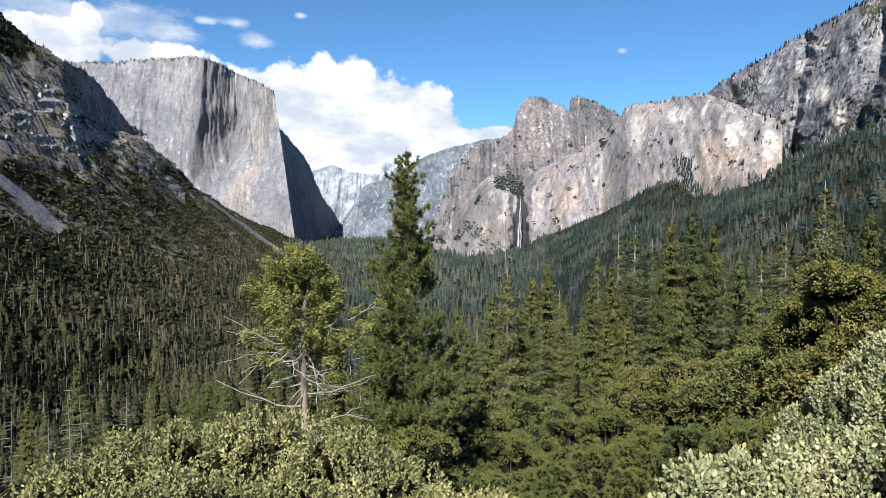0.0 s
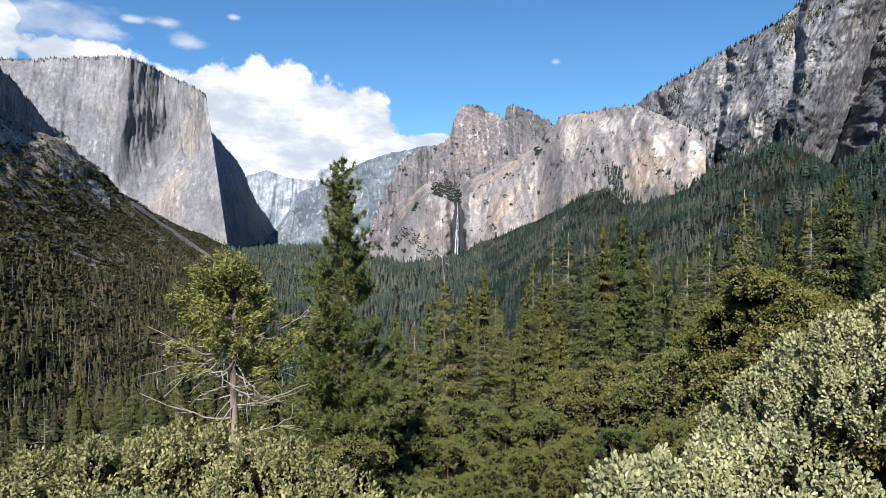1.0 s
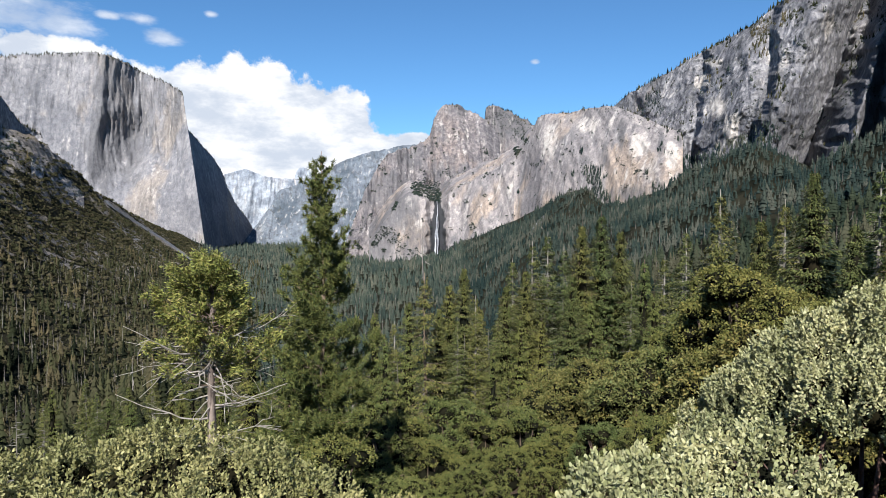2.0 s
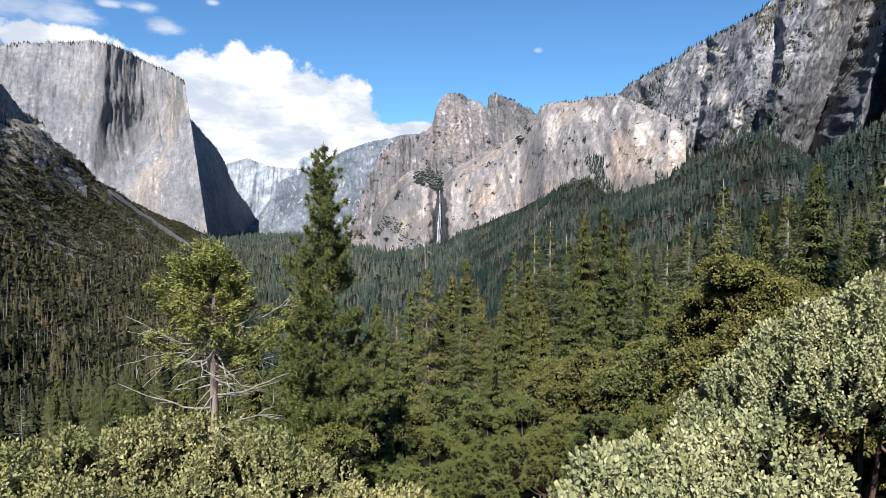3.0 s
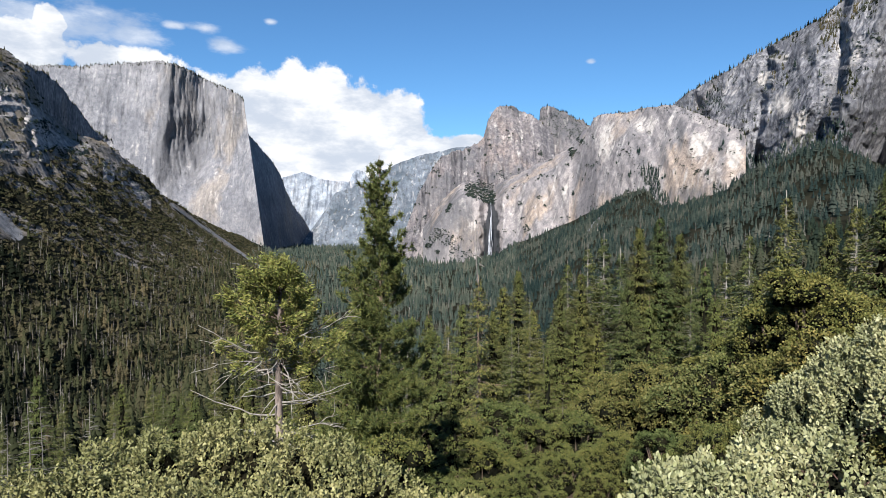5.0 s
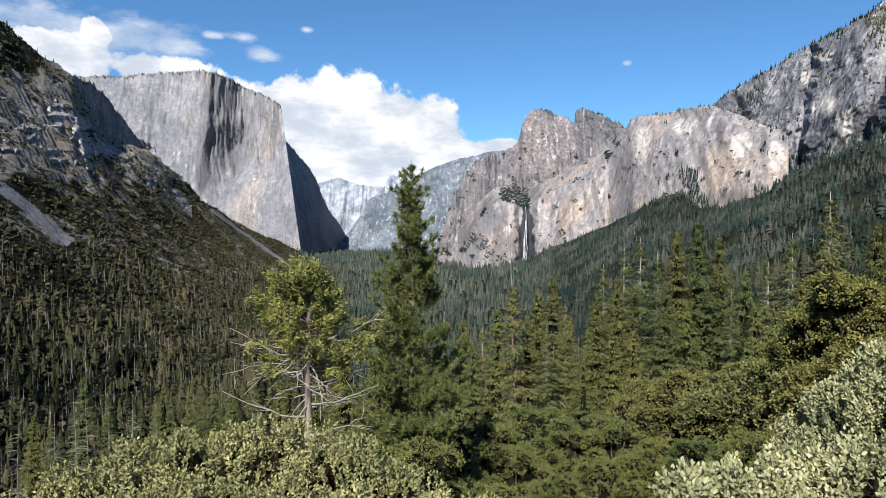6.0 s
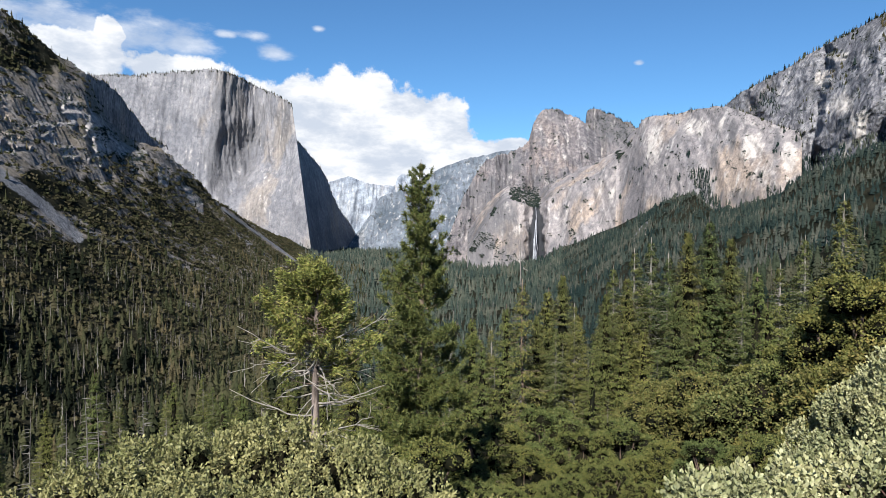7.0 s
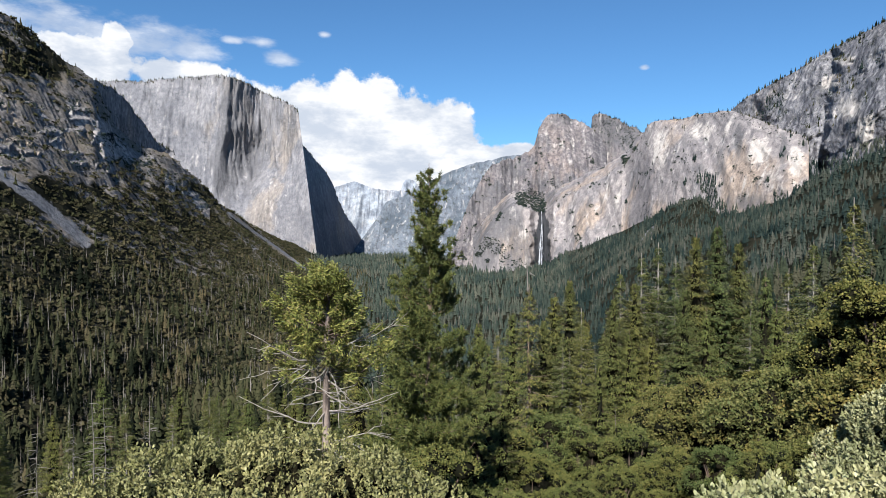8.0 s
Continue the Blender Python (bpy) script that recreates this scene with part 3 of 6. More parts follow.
# dark patches around bearing -19: stained rock plus shade painted into the colour
cliff("granite_monolith", "huge pale grey granite monolith with a sheer shaded side",
      [(-33, -1.0, 3900), (-29, -1.5, 3850), (-26.5, -1.8, 3800), (-24, -2.0, 3760), (-21.3, -2.2, 3700), (-19, -2.3, 3650), (-17, -2.3, 3590), (-14.6, -2.3, 3500), (-12.83, -2.3, 3420),
       (-12.4, -2.3, 3600), (-11.8, -2.2, 3850), (-11.2, -2.1, 4100), (-10.6, -1.9, 4300), (-10.0, -1.6, 4500), (-9.4, -1.2, 4650), (-9.0, -0.9, 4780)],
      [(-33, 10.6, 4150), (-28.9, 11.5, 4080), (-26.6, 11.7, 4000), (-23.3, 12.25, 3950), (-21.2, 12.65, 3880), (-19.9, 12.6, 3830), (-18.5, 12.15, 3770), (-17, 11.4, 3700), (-14.43, 10.4, 3600),
       (-14.25, 7.6, 3750), (-13.3, 6.5, 3950), (-12.2, 5.25, 4150), (-11.5, 4.1, 4350), (-11.05, 2.7, 4520), (-10.4, 1.3, 4680), (-9.1, -0.25, 4820)],
      MONOLITH, 420, 150, 6.0, 1.2, 6.0, shift=monolith_ribs, seed=1.3, lump=12, crag=2.0, stain_shade=patch_of([(-19.4, 8.8, 1.9, 6.0, 1.5), (-20.3, 5.4, 1.5, 4.2, 1.4), (-18.3, 6.6, 1.7, 6.0, 0.8), (-16.4, 8.4, 2.2, 4.6, 0.52), (-14.9, 8.6, 0.6, 3.2, 0.7), (-25.5, 9.2, 1.2, 0.35, 0.4), (-24.0, 9.0, 5.0, 4.0, 0.28), (-22.0, 12.2, 7.0, 0.9, 0.5)]), fresh=patch_of([(-17.0, 3.0, 1.4, 3.5, 0.12), (-18.6, 8.4, 0.4, 2.6, 0.35), (-22.6, 5.0, 1.0, 2.0, 0.25)]))
cliff("granite_spire", "grey granite peak with a rounded rocky summit",
      [(-1.6, -4.2, 2950), (2.4, -4.2, 2900), (6, -4.2, 2900), (11.5, -1.0, 2950)],
      [(-1.5, -2.2, 2960), (-1.07, -1.5, 2980), (-0.33, 0.5, 3030), (0.41, 2.5, 3080), (1.15, 3.95, 3120), (2.38, 5.8, 3180), (4.34, 6.45, 3260), (6.05, 7.2, 3320), (6.38, 8.5, 3320),
       (6.76, 9.45, 3320), (7.24, 10.0, 3330), (7.96, 10.15, 3340), (8.69, 10.0, 3350), (9.65, 9.5, 3360), (10.93, 8.9, 3380), (12.2, 7.6, 3400)],
      SPIRE, 300, 130, 18.0, 0.9, 7.0, seed=3.1, lump=30, crag=6.0, stain_shade=patch_of([(2.0, 2.5, 3.6, 3.6, 0.75), (4.2, 5.4, 2.4, 1.2, 0.7), (8.6, 9.6, 1.8, 0.9, 0.6), (7.2, 4.6, 2.5, 1.4, 0.6), (6.6, 7.6, 0.8, 2.0, 0.4)]), fresh=patch_of([(9.0, 7.6, 1.2, 1.8, 0.4), (7.6, 7.8, 0.7, 1.6, 0.3)]))
cliff("granite_spire", "grey granite summit with wooded ledges behind the main peak",
      [(10.7, 4.0, 3420), (17.5, 4.0, 3300)],
      [(10.88, 8.0, 3500), (11.0, 9.9, 3500), (11.53, 10.0, 3500), (12.94, 9.5, 3500), (14.32, 8.75, 3480), (15.1, 8.3, 3460), (17.0, 7.5, 3440)],
      SPIRE, 120, 60, 14.0, 0.8, 8.0, seed=7.7, lump=20, stain_shade=patch_of([(13.2, 8.2, 2.6, 2.2, 0.9)]))


def fall_slot(b, e):
    """The recess behind the waterfall."""
    return 50 * np.clip(1 - ((b - 6.75) / (1.2 + 0.35 * fbm(e * 1.2, 2.0, 0.0, 3))) ** 2, 0, 1) * np.clip((3.0 - e) / 1.5, 0, 1)


def spray_stain(b, e):
    """Dark wet rock round the fall, widening towards its foot."""
    wide = 0.55 + 0.16 * np.clip(1.7 - e, 0, 3) + 0.30 * fbm(e * 1.6, b * 1.5, 0.0, 4)
    return np.clip(1.6 * (1 - np.abs(b - 6.78 - 0.02 * np.clip(1.7 - e, 0, 4)) / wide), 0, 1) * np.clip((2.2 - e) / 0.5, 0, 1)


cliff("granite_wall", "tan granite wall with the waterfall's dark recess",
      [(0.6, -4.2, 2640), (3, -4.2, 2600), (5.5, -4.2, 2560), (7.5, -4.2, 2540), (9.7, -2.4, 2470), (14, -0.4, 2320), (16.5, 1.0, 2200)],
      [(0.8, -2.4, 2650), (1.6, -0.8, 2660), (2.6, 0.6, 2680), (4.0, 2.2, 2680), (5.11, 2.3, 2680), (5.7, 1.95, 2680), (6.5, 1.7, 2680), (7.2, 1.7, 2680), (7.5, 1.95, 2680), (8.27, 2.7, 2680), (10.17, 3.65, 2640), (12.52, 4.8, 2560),
       (13.44, 5.5, 2520), (14.12, 6.1, 2500), (14.7, 7.0, 2480), (15.3, 7.6, 2480)],
      WARM, 300, 90, 14.0, 0.9, 5.0, ((60, 12), (140, 34), (330, 80)), fall_slot, seed=5.2, lump=14, wet=spray_stain, stain_shade=patch_of([(1.6, -1.8, 2.6, 3.0, 1.3), (3.6, 0.8, 2.4, 2.8, 1.1), (5.0, -1.0, 2.2, 3.4, 0.8), (6.6, 3.2, 2.8, 1.5, 0.85), (4.8, -2.4, 3.2, 1.7, 0.95), (8.6, -2.2, 1.2, 1.2, 0.6), (10.8, 2.0, 1.8, 1.4, 0.45)]), fresh=patch_of([(9.2, 0.9, 1.6, 1.8, 0.4), (13.8, 3.2, 2.2, 2.0, 0.5), (5.0, 0.2, 0.9, 2.0, 0.25)]))
cliff("granite_wall", "pale streaked leaning granite wall with a brushy rim",
      [(13.8, -0.6, 2330), (15.8, 0.6, 2180), (18, 1.8, 2080), (20, 1.0, 1990), (23, 0.6, 1880), (26, 2.0, 1775), (27.3, 2.4, 1745), (29, 2.8, 1700)],
      [(13.5, 5.2, 2450), (14.7, 7.1, 2410), (15.3, 8.4, 2400), (15.6, 9.1, 2370), (17.0, 9.2, 2300), (18.2, 9.25, 2240), (19.3, 9.4, 2190), (20.8, 9.75, 2120), (22.0, 9.5, 2080), (23.1, 9.3, 2030), (24.4, 8.6, 1970), (25.5, 7.95, 1910), (26.5, 7.55, 1870), (27.3, 7.15, 1840), (27.45, 6.2, 1825), (27.3, 4.6, 1810), (27.0, 3.0, 1790)],
      WARM, 260, 120, 12.0, 1.5, 6.0, ((50, 1), (120, 6), (260, 20)), seed=8.4, lump=14, stain_shade=patch_of([(22.5, 7.2, 0.5, 2.4, 0.95), (25.7, 6.4, 0.35, 2.4, 0.9), (23.2, 2.4, 2.2, 1.0, 0.8), (21.2, 5.8, 0.6, 2.0, 0.55), (19.4, 5.2, 1.0, 0.8, 0.6), (18.4, 7.6, 0.5, 1.6, 0.45), (14.6, 4.4, 0.9, 2.4, 0.5)]), fresh=patch_of([(16.6, 6.8, 1.2, 2.4, 0.75), (19.6, 8.2, 1.5, 1.1, 0.75), (21.6, 8.2, 0.5, 1.0, 0.6), (23.9, 6.4, 1.3, 2.2, 0.9), (26.6, 5.4, 0.8, 2.0, 0.8), (25.0, 4.0, 1.4, 1.2, 0.5)]))


def buttresses(b, e):
    """Ribs whose far flanks turn from the sun."""
    out = 0.0
    for edge, slant, depth, width, run in ((24.9, -0.25, 35.0, 0.6, 3.0), (28.1, 0.12, 60.0, 0.4, 1.2), (32.3, 0.16, 80.0, 0.5, 1.8), (36.7, 0.34, 380.0, 2.2, 3.2), (38.6, 0.15, 40.0, 0.5, 1.5), (40.9, 0.06, 260.0, 1.4, 2.6), (46.0, 0.2, 120.0, 1.5, 4.5)):
        q = b - (edge + slant * (e - 5.5) + 0.5 * fbm(e * 0.22, edge, 0.0, 3))
        torn = q - 0.22 * fbm(e * 1.4, edge + 0.6 * b, 5.0, 4)
        rise = np.clip(1 + q / run, 0, 1) ** 1.4
        fall = np.clip(1 - torn / (width * (1 + 0.3 * vnoise(e * 0.3, edge))), 0, 1)
        out = out + depth * np.where(torn < 0, rise, fall)
    out = out + 5 * np.abs(fbm(b * 2.0 + 0.25 * e, e * 1.8 - 0.6 * b, 4.0, 4)) + 15 * np.abs(fbm(b * 1.3 - 0.3 * e, e * 0.5, 8.0, 4))
    return out


cliff("granite_ridge", "tall dark grey granite ridge with ledges, gullies and pines",
      [(19, 3.0, 2420), (21, 3.0, 2300), (24, 2.6, 2080), (27, 2.6, 1880), (30, 3.6, 1680), (33, 4.6, 1520), (35.5, 3.0, 1440), (38, 4.0, 1370), (41.5, 5.5, 1290), (50, 7.0, 1150)],
      [(19.6, 8.0, 2570), (21.63, 9.45, 2480), (22.99, 10.5, 2390), (24.6, 11.5, 2290), (26.7, 12.5, 2170), (28, 13.2, 2100), (29.4, 13.8, 2020), (31.2, 14.5, 1920), (32.8, 15.3, 1840), (34.1, 16.4, 1790), (37, 18.5, 1700), (41, 21.0, 1600), (50, 25.0, 1450)],
      CRAG, 420, 190, 12.0, 1.1, 8.0, ((60, 5), (160, 10), (420, -60)), buttresses, seed=2.6, lump=22, crag=9.0, stain_shade=patch_of([(23.8, 9.0, 2.2, 1.8, 0.5), (27.0, 7.0, 1.6, 2.2, 0.6), (34.0, 9.5, 2.0, 5.0, 0.6), (40.0, 10.0, 4.0, 6.0, 0.8), (37.0, 15.5, 3.0, 3.0, 0.5)]), fresh=patch_of([(30.0, 9.2, 1.0, 1.2, 1.1), (31.0, 7.4, 0.9, 1.9, 1.15), (30.3, 5.9, 0.7, 1.1, 0.95), (28.8, 11.1, 0.9, 1.0, 1.0), (29.8, 12.6, 1.0, 0.4, 1.1), (37.6, 14.3, 0.6, 1.4, 0.7), (28.9, 9.0, 0.5, 0.5, 0.8), (34.2, 12.6, 1.6, 2.4, 0.45), (26.0, 10.6, 1.4, 0.8, 0.45), (39.4, 13.0, 0.7, 2.5, 0.4)]))
cliff("rock_spur", "dark shaded rocky spur on the mountain's shoulder",
      [(-30.4, 4.0, 1900), (-28.8, 3.0, 2250), (-27.0, 2.0, 2650), (-25.2, 2.0, 2950), (-24.2, 2.0, 2960)],
      [(-30.4, 11.4, 1920), (-28.8, 11.2, 2270), (-27.0, 9.2, 2670), (-25.6, 7.1, 2960), (-24.2, 6.2, 2990)],
      CRAG, 160, 80, 14.0, 1.0, 9.0, seed=4.4, lump=22, crag=9.0)


def crag_steps(b, e):
    """Ledges and short gullies of a broken crag."""
    lean = e + 0.10 * b + 0.5 * fbm(b * 0.5, e * 0.5, 2.0, 3)
    k = lean * 1.15 - np.floor(lean * 1.15)
    return 20 * (np.clip(k / 0.35, 0, 1) - k) + 22 * np.abs(fbm(b * 1.2, e * 0.7, 7.0, 4)) - 20


def on_slope(b, e):
    """The row (bearing, elevation, distance) at which the north slope reaches an elevation."""
    d = np.arange(900, 2900, 4.0)
    rise = np.degrees(np.arctan2(land(np.full(len(d), b), d) - EYE_Z, d))
    return b, e, float(d[np.argmax(rise > e)])


cliff("rock_outcrop", "broken brown-grey crag with brushy ledges on the north slope",
      [on_slope(b, e) for b, e in ((-38.0, 4.8), (-36.0, 4.6), (-34.4, 4.5), (-33.0, 4.8), (-31.0, 5.0), (-29.2, 5.0), (-27.8, 4.8), (-26.6, 4.4), (-25.6, 4.2))],
      [on_slope(b, e) for b, e in ((-38.0, 9.6), (-36.0, 9.8), (-34.4, 10.0), (-33.0, 10.3), (-31.0, 10.6), (-30.2, 10.6), (-28.6, 7.8), (-27.0, 6.4), (-25.8, 5.9))],
      HILL_ROCK, 250, 120, 8.0, 1.0, 3.0, ((15, -2), (40, -14), (90, -60)), crag_steps, seed=5.9, lump=12, crag=6.0)
cliff("rock_outcrop", "low grey crag standing on the slope's long shoulder",
      [on_slope(b, e) for b, e in ((-25.0, 3.0), (-23.8, 2.6), (-22.6, 1.8), (-21.6, 0.8))],
      [on_slope(b, e) for b, e in ((-25.0, 5.2), (-23.8, 4.5), (-22.6, 3.4), (-21.6, 2.1))],
      HILL_ROCK, 110, 50, 8.0, 1.0, 5.0, ((15, -2), (40, -14), (90, -60)), crag_steps, seed=3.3, lump=12, crag=6.0)
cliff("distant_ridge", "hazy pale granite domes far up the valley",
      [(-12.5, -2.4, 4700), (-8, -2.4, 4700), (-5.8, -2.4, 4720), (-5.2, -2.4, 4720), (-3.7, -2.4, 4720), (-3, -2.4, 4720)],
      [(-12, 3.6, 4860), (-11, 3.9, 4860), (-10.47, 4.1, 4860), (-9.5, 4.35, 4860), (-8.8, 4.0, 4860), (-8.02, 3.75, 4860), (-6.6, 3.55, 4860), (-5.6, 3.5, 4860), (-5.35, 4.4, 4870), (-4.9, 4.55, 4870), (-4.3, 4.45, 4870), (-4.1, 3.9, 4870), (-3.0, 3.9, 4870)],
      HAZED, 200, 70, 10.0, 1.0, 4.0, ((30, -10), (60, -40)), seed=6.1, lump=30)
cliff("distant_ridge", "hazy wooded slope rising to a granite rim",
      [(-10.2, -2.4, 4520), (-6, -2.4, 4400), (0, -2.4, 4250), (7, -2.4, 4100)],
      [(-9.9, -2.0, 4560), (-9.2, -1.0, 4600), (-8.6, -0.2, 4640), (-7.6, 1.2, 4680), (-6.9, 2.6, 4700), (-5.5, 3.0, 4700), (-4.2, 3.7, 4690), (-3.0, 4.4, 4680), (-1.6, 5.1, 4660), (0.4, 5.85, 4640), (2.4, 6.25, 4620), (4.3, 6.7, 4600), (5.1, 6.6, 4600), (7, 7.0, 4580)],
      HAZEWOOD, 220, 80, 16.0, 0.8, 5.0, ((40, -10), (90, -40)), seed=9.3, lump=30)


# ---- far woods ----
def tone_material(name, colours, rough=0.8):
    """Distant foliage: one tone for each tree from its own attribute, mottled inside."""
    m, nt, bs, out = material(name)
    at_node = nt.nodes.new("ShaderNodeAttribute")
    at_node.attribute_name = "tone"
    geo = nt.nodes.new("ShaderNodeNewGeometry")
    ramp = nt.nodes.new("ShaderNodeValToRGB")
    ramp.color_ramp.elements[0].color, ramp.color_ramp.elements[1].color = (*colours[0], 1), (*colours[-1], 1)
    for k, c in enumerate(colours[1:-1], 1):
        ramp.color_ramp.elements.new(k / (len(colours) - 1)).color = (*c, 1)
    nt.links.new(at_node.outputs["Fac"], ramp.inputs[0])
    c = mixc(nt, 0.7, ramp.outputs[0], mixc(nt, geo.outputs["Random Per Island"], (0.38, 0.39, 0.38), (0.60, 0.59, 0.56)), "OVERLAY")
    c = mixc(nt, 1.0, c, (0.80, 0.82, 0.78), "MULTIPLY")
    nt.links.new(c, bs.inputs["Base Color"])
    bs.inputs["Roughness"].default_value, bs.inputs["Specular IOR Level"].default_value = 1.0, 0.0
    return m


WOODS = tone_material("far_conifers", [(0.008, 0.010, 0.007), (0.021, 0.024, 0.014), (0.035, 0.038, 0.021), (0.050, 0.050, 0.027), (0.048, 0.045, 0.028), (0.088, 0.071, 0.042)])
# three conifer palettes with the haze of distance mixed into their colours
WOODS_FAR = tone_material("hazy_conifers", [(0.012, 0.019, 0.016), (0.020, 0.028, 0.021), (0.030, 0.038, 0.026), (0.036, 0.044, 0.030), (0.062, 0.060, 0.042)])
WOODS_VALLEY = tone_material("haze_tinted_valley_woods", [(0.030, 0.042, 0.040), (0.042, 0.056, 0.050), (0.054, 0.066, 0.056), (0.062, 0.072, 0.060), (0.094, 0.094, 0.078)])
WOODS_HAZY = tone_material("haze_tinted_woods", [(0.016, 0.026, 0.026), (0.025, 0.036, 0.034), (0.034, 0.044, 0.039), (0.042, 0.051, 0.045), (0.068, 0.070, 0.060)])
DEADWOODS = tone_material("far_dead_trees", [(0.144, 0.128, 0.124), (0.206, 0.188, 0.184), (0.106, 0.088, 0.083)], 0.95)
BRUSH = tone_material("hillside_brush", [(0.026, 0.027, 0.016), (0.047, 0.045, 0.025), (0.078, 0.066, 0.043), (0.042, 0.044, 0.023)])


def kite_trees(P, H, R, kites, rng, sparse=False):
    """Conifers of drooping kite-shaped boughs. P (n,3) feet. Returns verts, triangles, tone for each vertex."""
    n = len(P)
    h = rng.uniform(0.06, 1.0, (n, kites)) ** 0.9
    h[:, 0] = 0.94
    az = rng.uniform(0, 2 * np.pi, (n, kites))
    reach = R[:, None] * ((1 - h) ** 0.75 * rng.uniform(0.6, 1.15, (n, kites)) + 0.07)
    drop = np.where(h > 0.92, 0.6, -0.55 + 0.2 * h) + rng.normal(0, 0.25, (n, kites))
    out = np.stack([np.cos(az), np.sin(az), drop], -1)
    side = np.stack([-np.sin(az), np.cos(az), rng.normal(0, 0.5, (n, kites))], -1)
    root = P[:, None] + np.stack([np.zeros_like(h), np.zeros_like(h), h * H[:, None]], -1)
    L = reach[..., None]
    W = L * (0.12 if sparse else 0.34) + (0.0 if sparse else 0.10)
    mid = root + out * L * 0.55
    v = np.stack([root + np.array([0, 0, 1.0]) * L * 0.45, mid + side * W, root + out * L - np.array([0, 0, 0.25]) * L, mid - side * W], 2)
    f = np.array([[0, 1, 2], [0, 2, 3]])[None] + 4 * np.arange(n * kites)[:, None, None]
    tone = np.repeat(rng.random(n), kites * 4)
    v, f = v.reshape(-1, 3), f.reshape(-1, 3)
    # a slim stem through each
    a = np.array([0, 2.1, 4.2])
    ring = np.stack([np.cos(a), np.sin(a), 0 * a], -1)
    foot = P[:, None] + ring[None] * (H * 0.014)[:, None, None]
    top = P + np.array([0, 0, 1.0]) * (H * 1.02)[:, None]
    sv = np.concatenate([foot, top[:, None]], 1).reshape(-1, 3)
    sf = (np.array([[0, 1, 3], [1, 2, 3], [2, 0, 3]])[None] + 4 * np.arange(n)[:, None, None]).reshape(-1, 3)
    st = np.repeat(tone.reshape(n, -1)[:, 0], 4)
    return np.concatenate([v, sv]), np.concatenate([f, sf + len(v)]), np.concatenate([tone, st])


def conifers(P, H, R, rng, tiers=5, sides=7):
    """Conifers of ragged drooping skirts of boughs, one above another. P (n,3) feet. Returns verts, triangles, tone for each vertex."""
    n = len(P)
    k = np.arange(tiers)
    rel = (k + 1) / tiers
    apex = 1 - 0.90 * k / tiers + rng.normal(0, 0.10 / tiers, (n, tiers))
    r = R[:, None] * rel ** 0.85 * rng.uniform(0.68, 1.15, (n, tiers))
    star = np.where(np.arange(sides) % 2, 0.62, 1.12) * rng.uniform(0.65, 1.2, (n, tiers, sides))
    a = np.linspace(0, 2 * np.pi, sides, endpoint=False) + rng.uniform(0, 6, (n, tiers, 1)) + rng.normal(0, 0.25, (n, tiers, sides))
    rim = r[..., None] * star
    z = (apex - 1.05 / tiers)[..., None] * H[:, None, None] - 0.25 * rim * star
    ring = np.stack([rim * np.cos(a), rim * np.sin(a), np.maximum(z, 0.02 * H[:, None, None])], -1)
    tip = np.stack([rng.normal(0, 0.06, (n, tiers)) * r, rng.normal(0, 0.06, (n, tiers)) * r, (apex + 0.25 / tiers) * H[:, None]], -1)[:, :, None]
    v = np.concatenate([ring, tip], 2) + P[:, None, None]
    j = np.arange(sides)
    f = np.stack([j, (j + 1) % sides, np.full(sides, sides)], -1)[None] + (sides + 1) * np.arange(n * tiers)[:, None, None]
    tone = np.clip(0.15 + 0.7 * rng.random(n) + 0.7 * fbm(P[:, 0] / 55, P[:, 1] / 55, 3.0, 3), 0, 1)
    return v.reshape(-1, 3), f.reshape(-1, 3), np.repeat(tone, tiers * (sides + 1))


def scatter(b0, b1, d0, d1, per, rng, keep=None):
    """Places on the land in a sector, about one per so many square metres."""
    n = int(radians(b1 - b0) * (d1 ** 2 - d0 ** 2) / 2 / per)
    b, d = rng.uniform(b0, b1, n), np.sqrt(rng.uniform(d0 ** 2, d1 ** 2, n))
    if keep is not None:
        m = keep(b, d) > rng.random(n)
        b, d = b[m], d[m]
    z = land(b, d)
    return np.stack([d * np.sin(np.radians(b)), d * np.cos(np.radians(b)), z - 0.6], -1), b, d


def stuff(name, label, parts, mat, category):
    v = np.concatenate([p[0] for p in parts])
    off = np.cumsum([0] + [len(p[0]) for p in parts[:-1]])
    f = np.concatenate([p[1] + o for p, o in zip(parts, off)])
    t = np.concatenate([p[2] for p in parts])
    return tagged(new(name, mesh_np(name, v, f, mat, {"tone": t})), label, category, kind="stuff")


def crest_of(b):
    return np.interp(b, CREST[:, 0], CREST[:, 1])


def left_cover(b, d):
    """How thickly trees stand on the north slope: dense low down, thin among the rocks."""
    e = np.degrees(np.arctan2(sheet(b, d) - EYE_Z, d))
    x, y = d * np.sin(np.radians(b)), d * np.cos(np.radians(b))
    lim = np.interp(b, [-48, -36, -25, -14], [-2.6, -2.8, -4.0, -5.2])
    bare = polyline_near(b, e, [(-20.2, 1.5), (-18.8, 0.4), (-16.0, -1.6), (-13.2, -3.8)], 0.24) + polyline_near(b, e, [(-19.8, 0.1), (-17.6, -1.9), (-15.3, -3.5)], 0.15) > 0.25
    top = 0.5 * np.clip((e - 10.6) / 1.0, 0, 1) * np.clip((-b - 30.5) / 1.5, 0, 1)
    return np.where((d > crest_of(b) + 30) | bare, 0, np.maximum(np.clip(1.0 - (e - lim) / 3.4, 0.04, 1.0), top) * np.clip(1.05 + 0.5 * fbm(x / 120, y / 120, 1.0, 3), 0.4, 1))


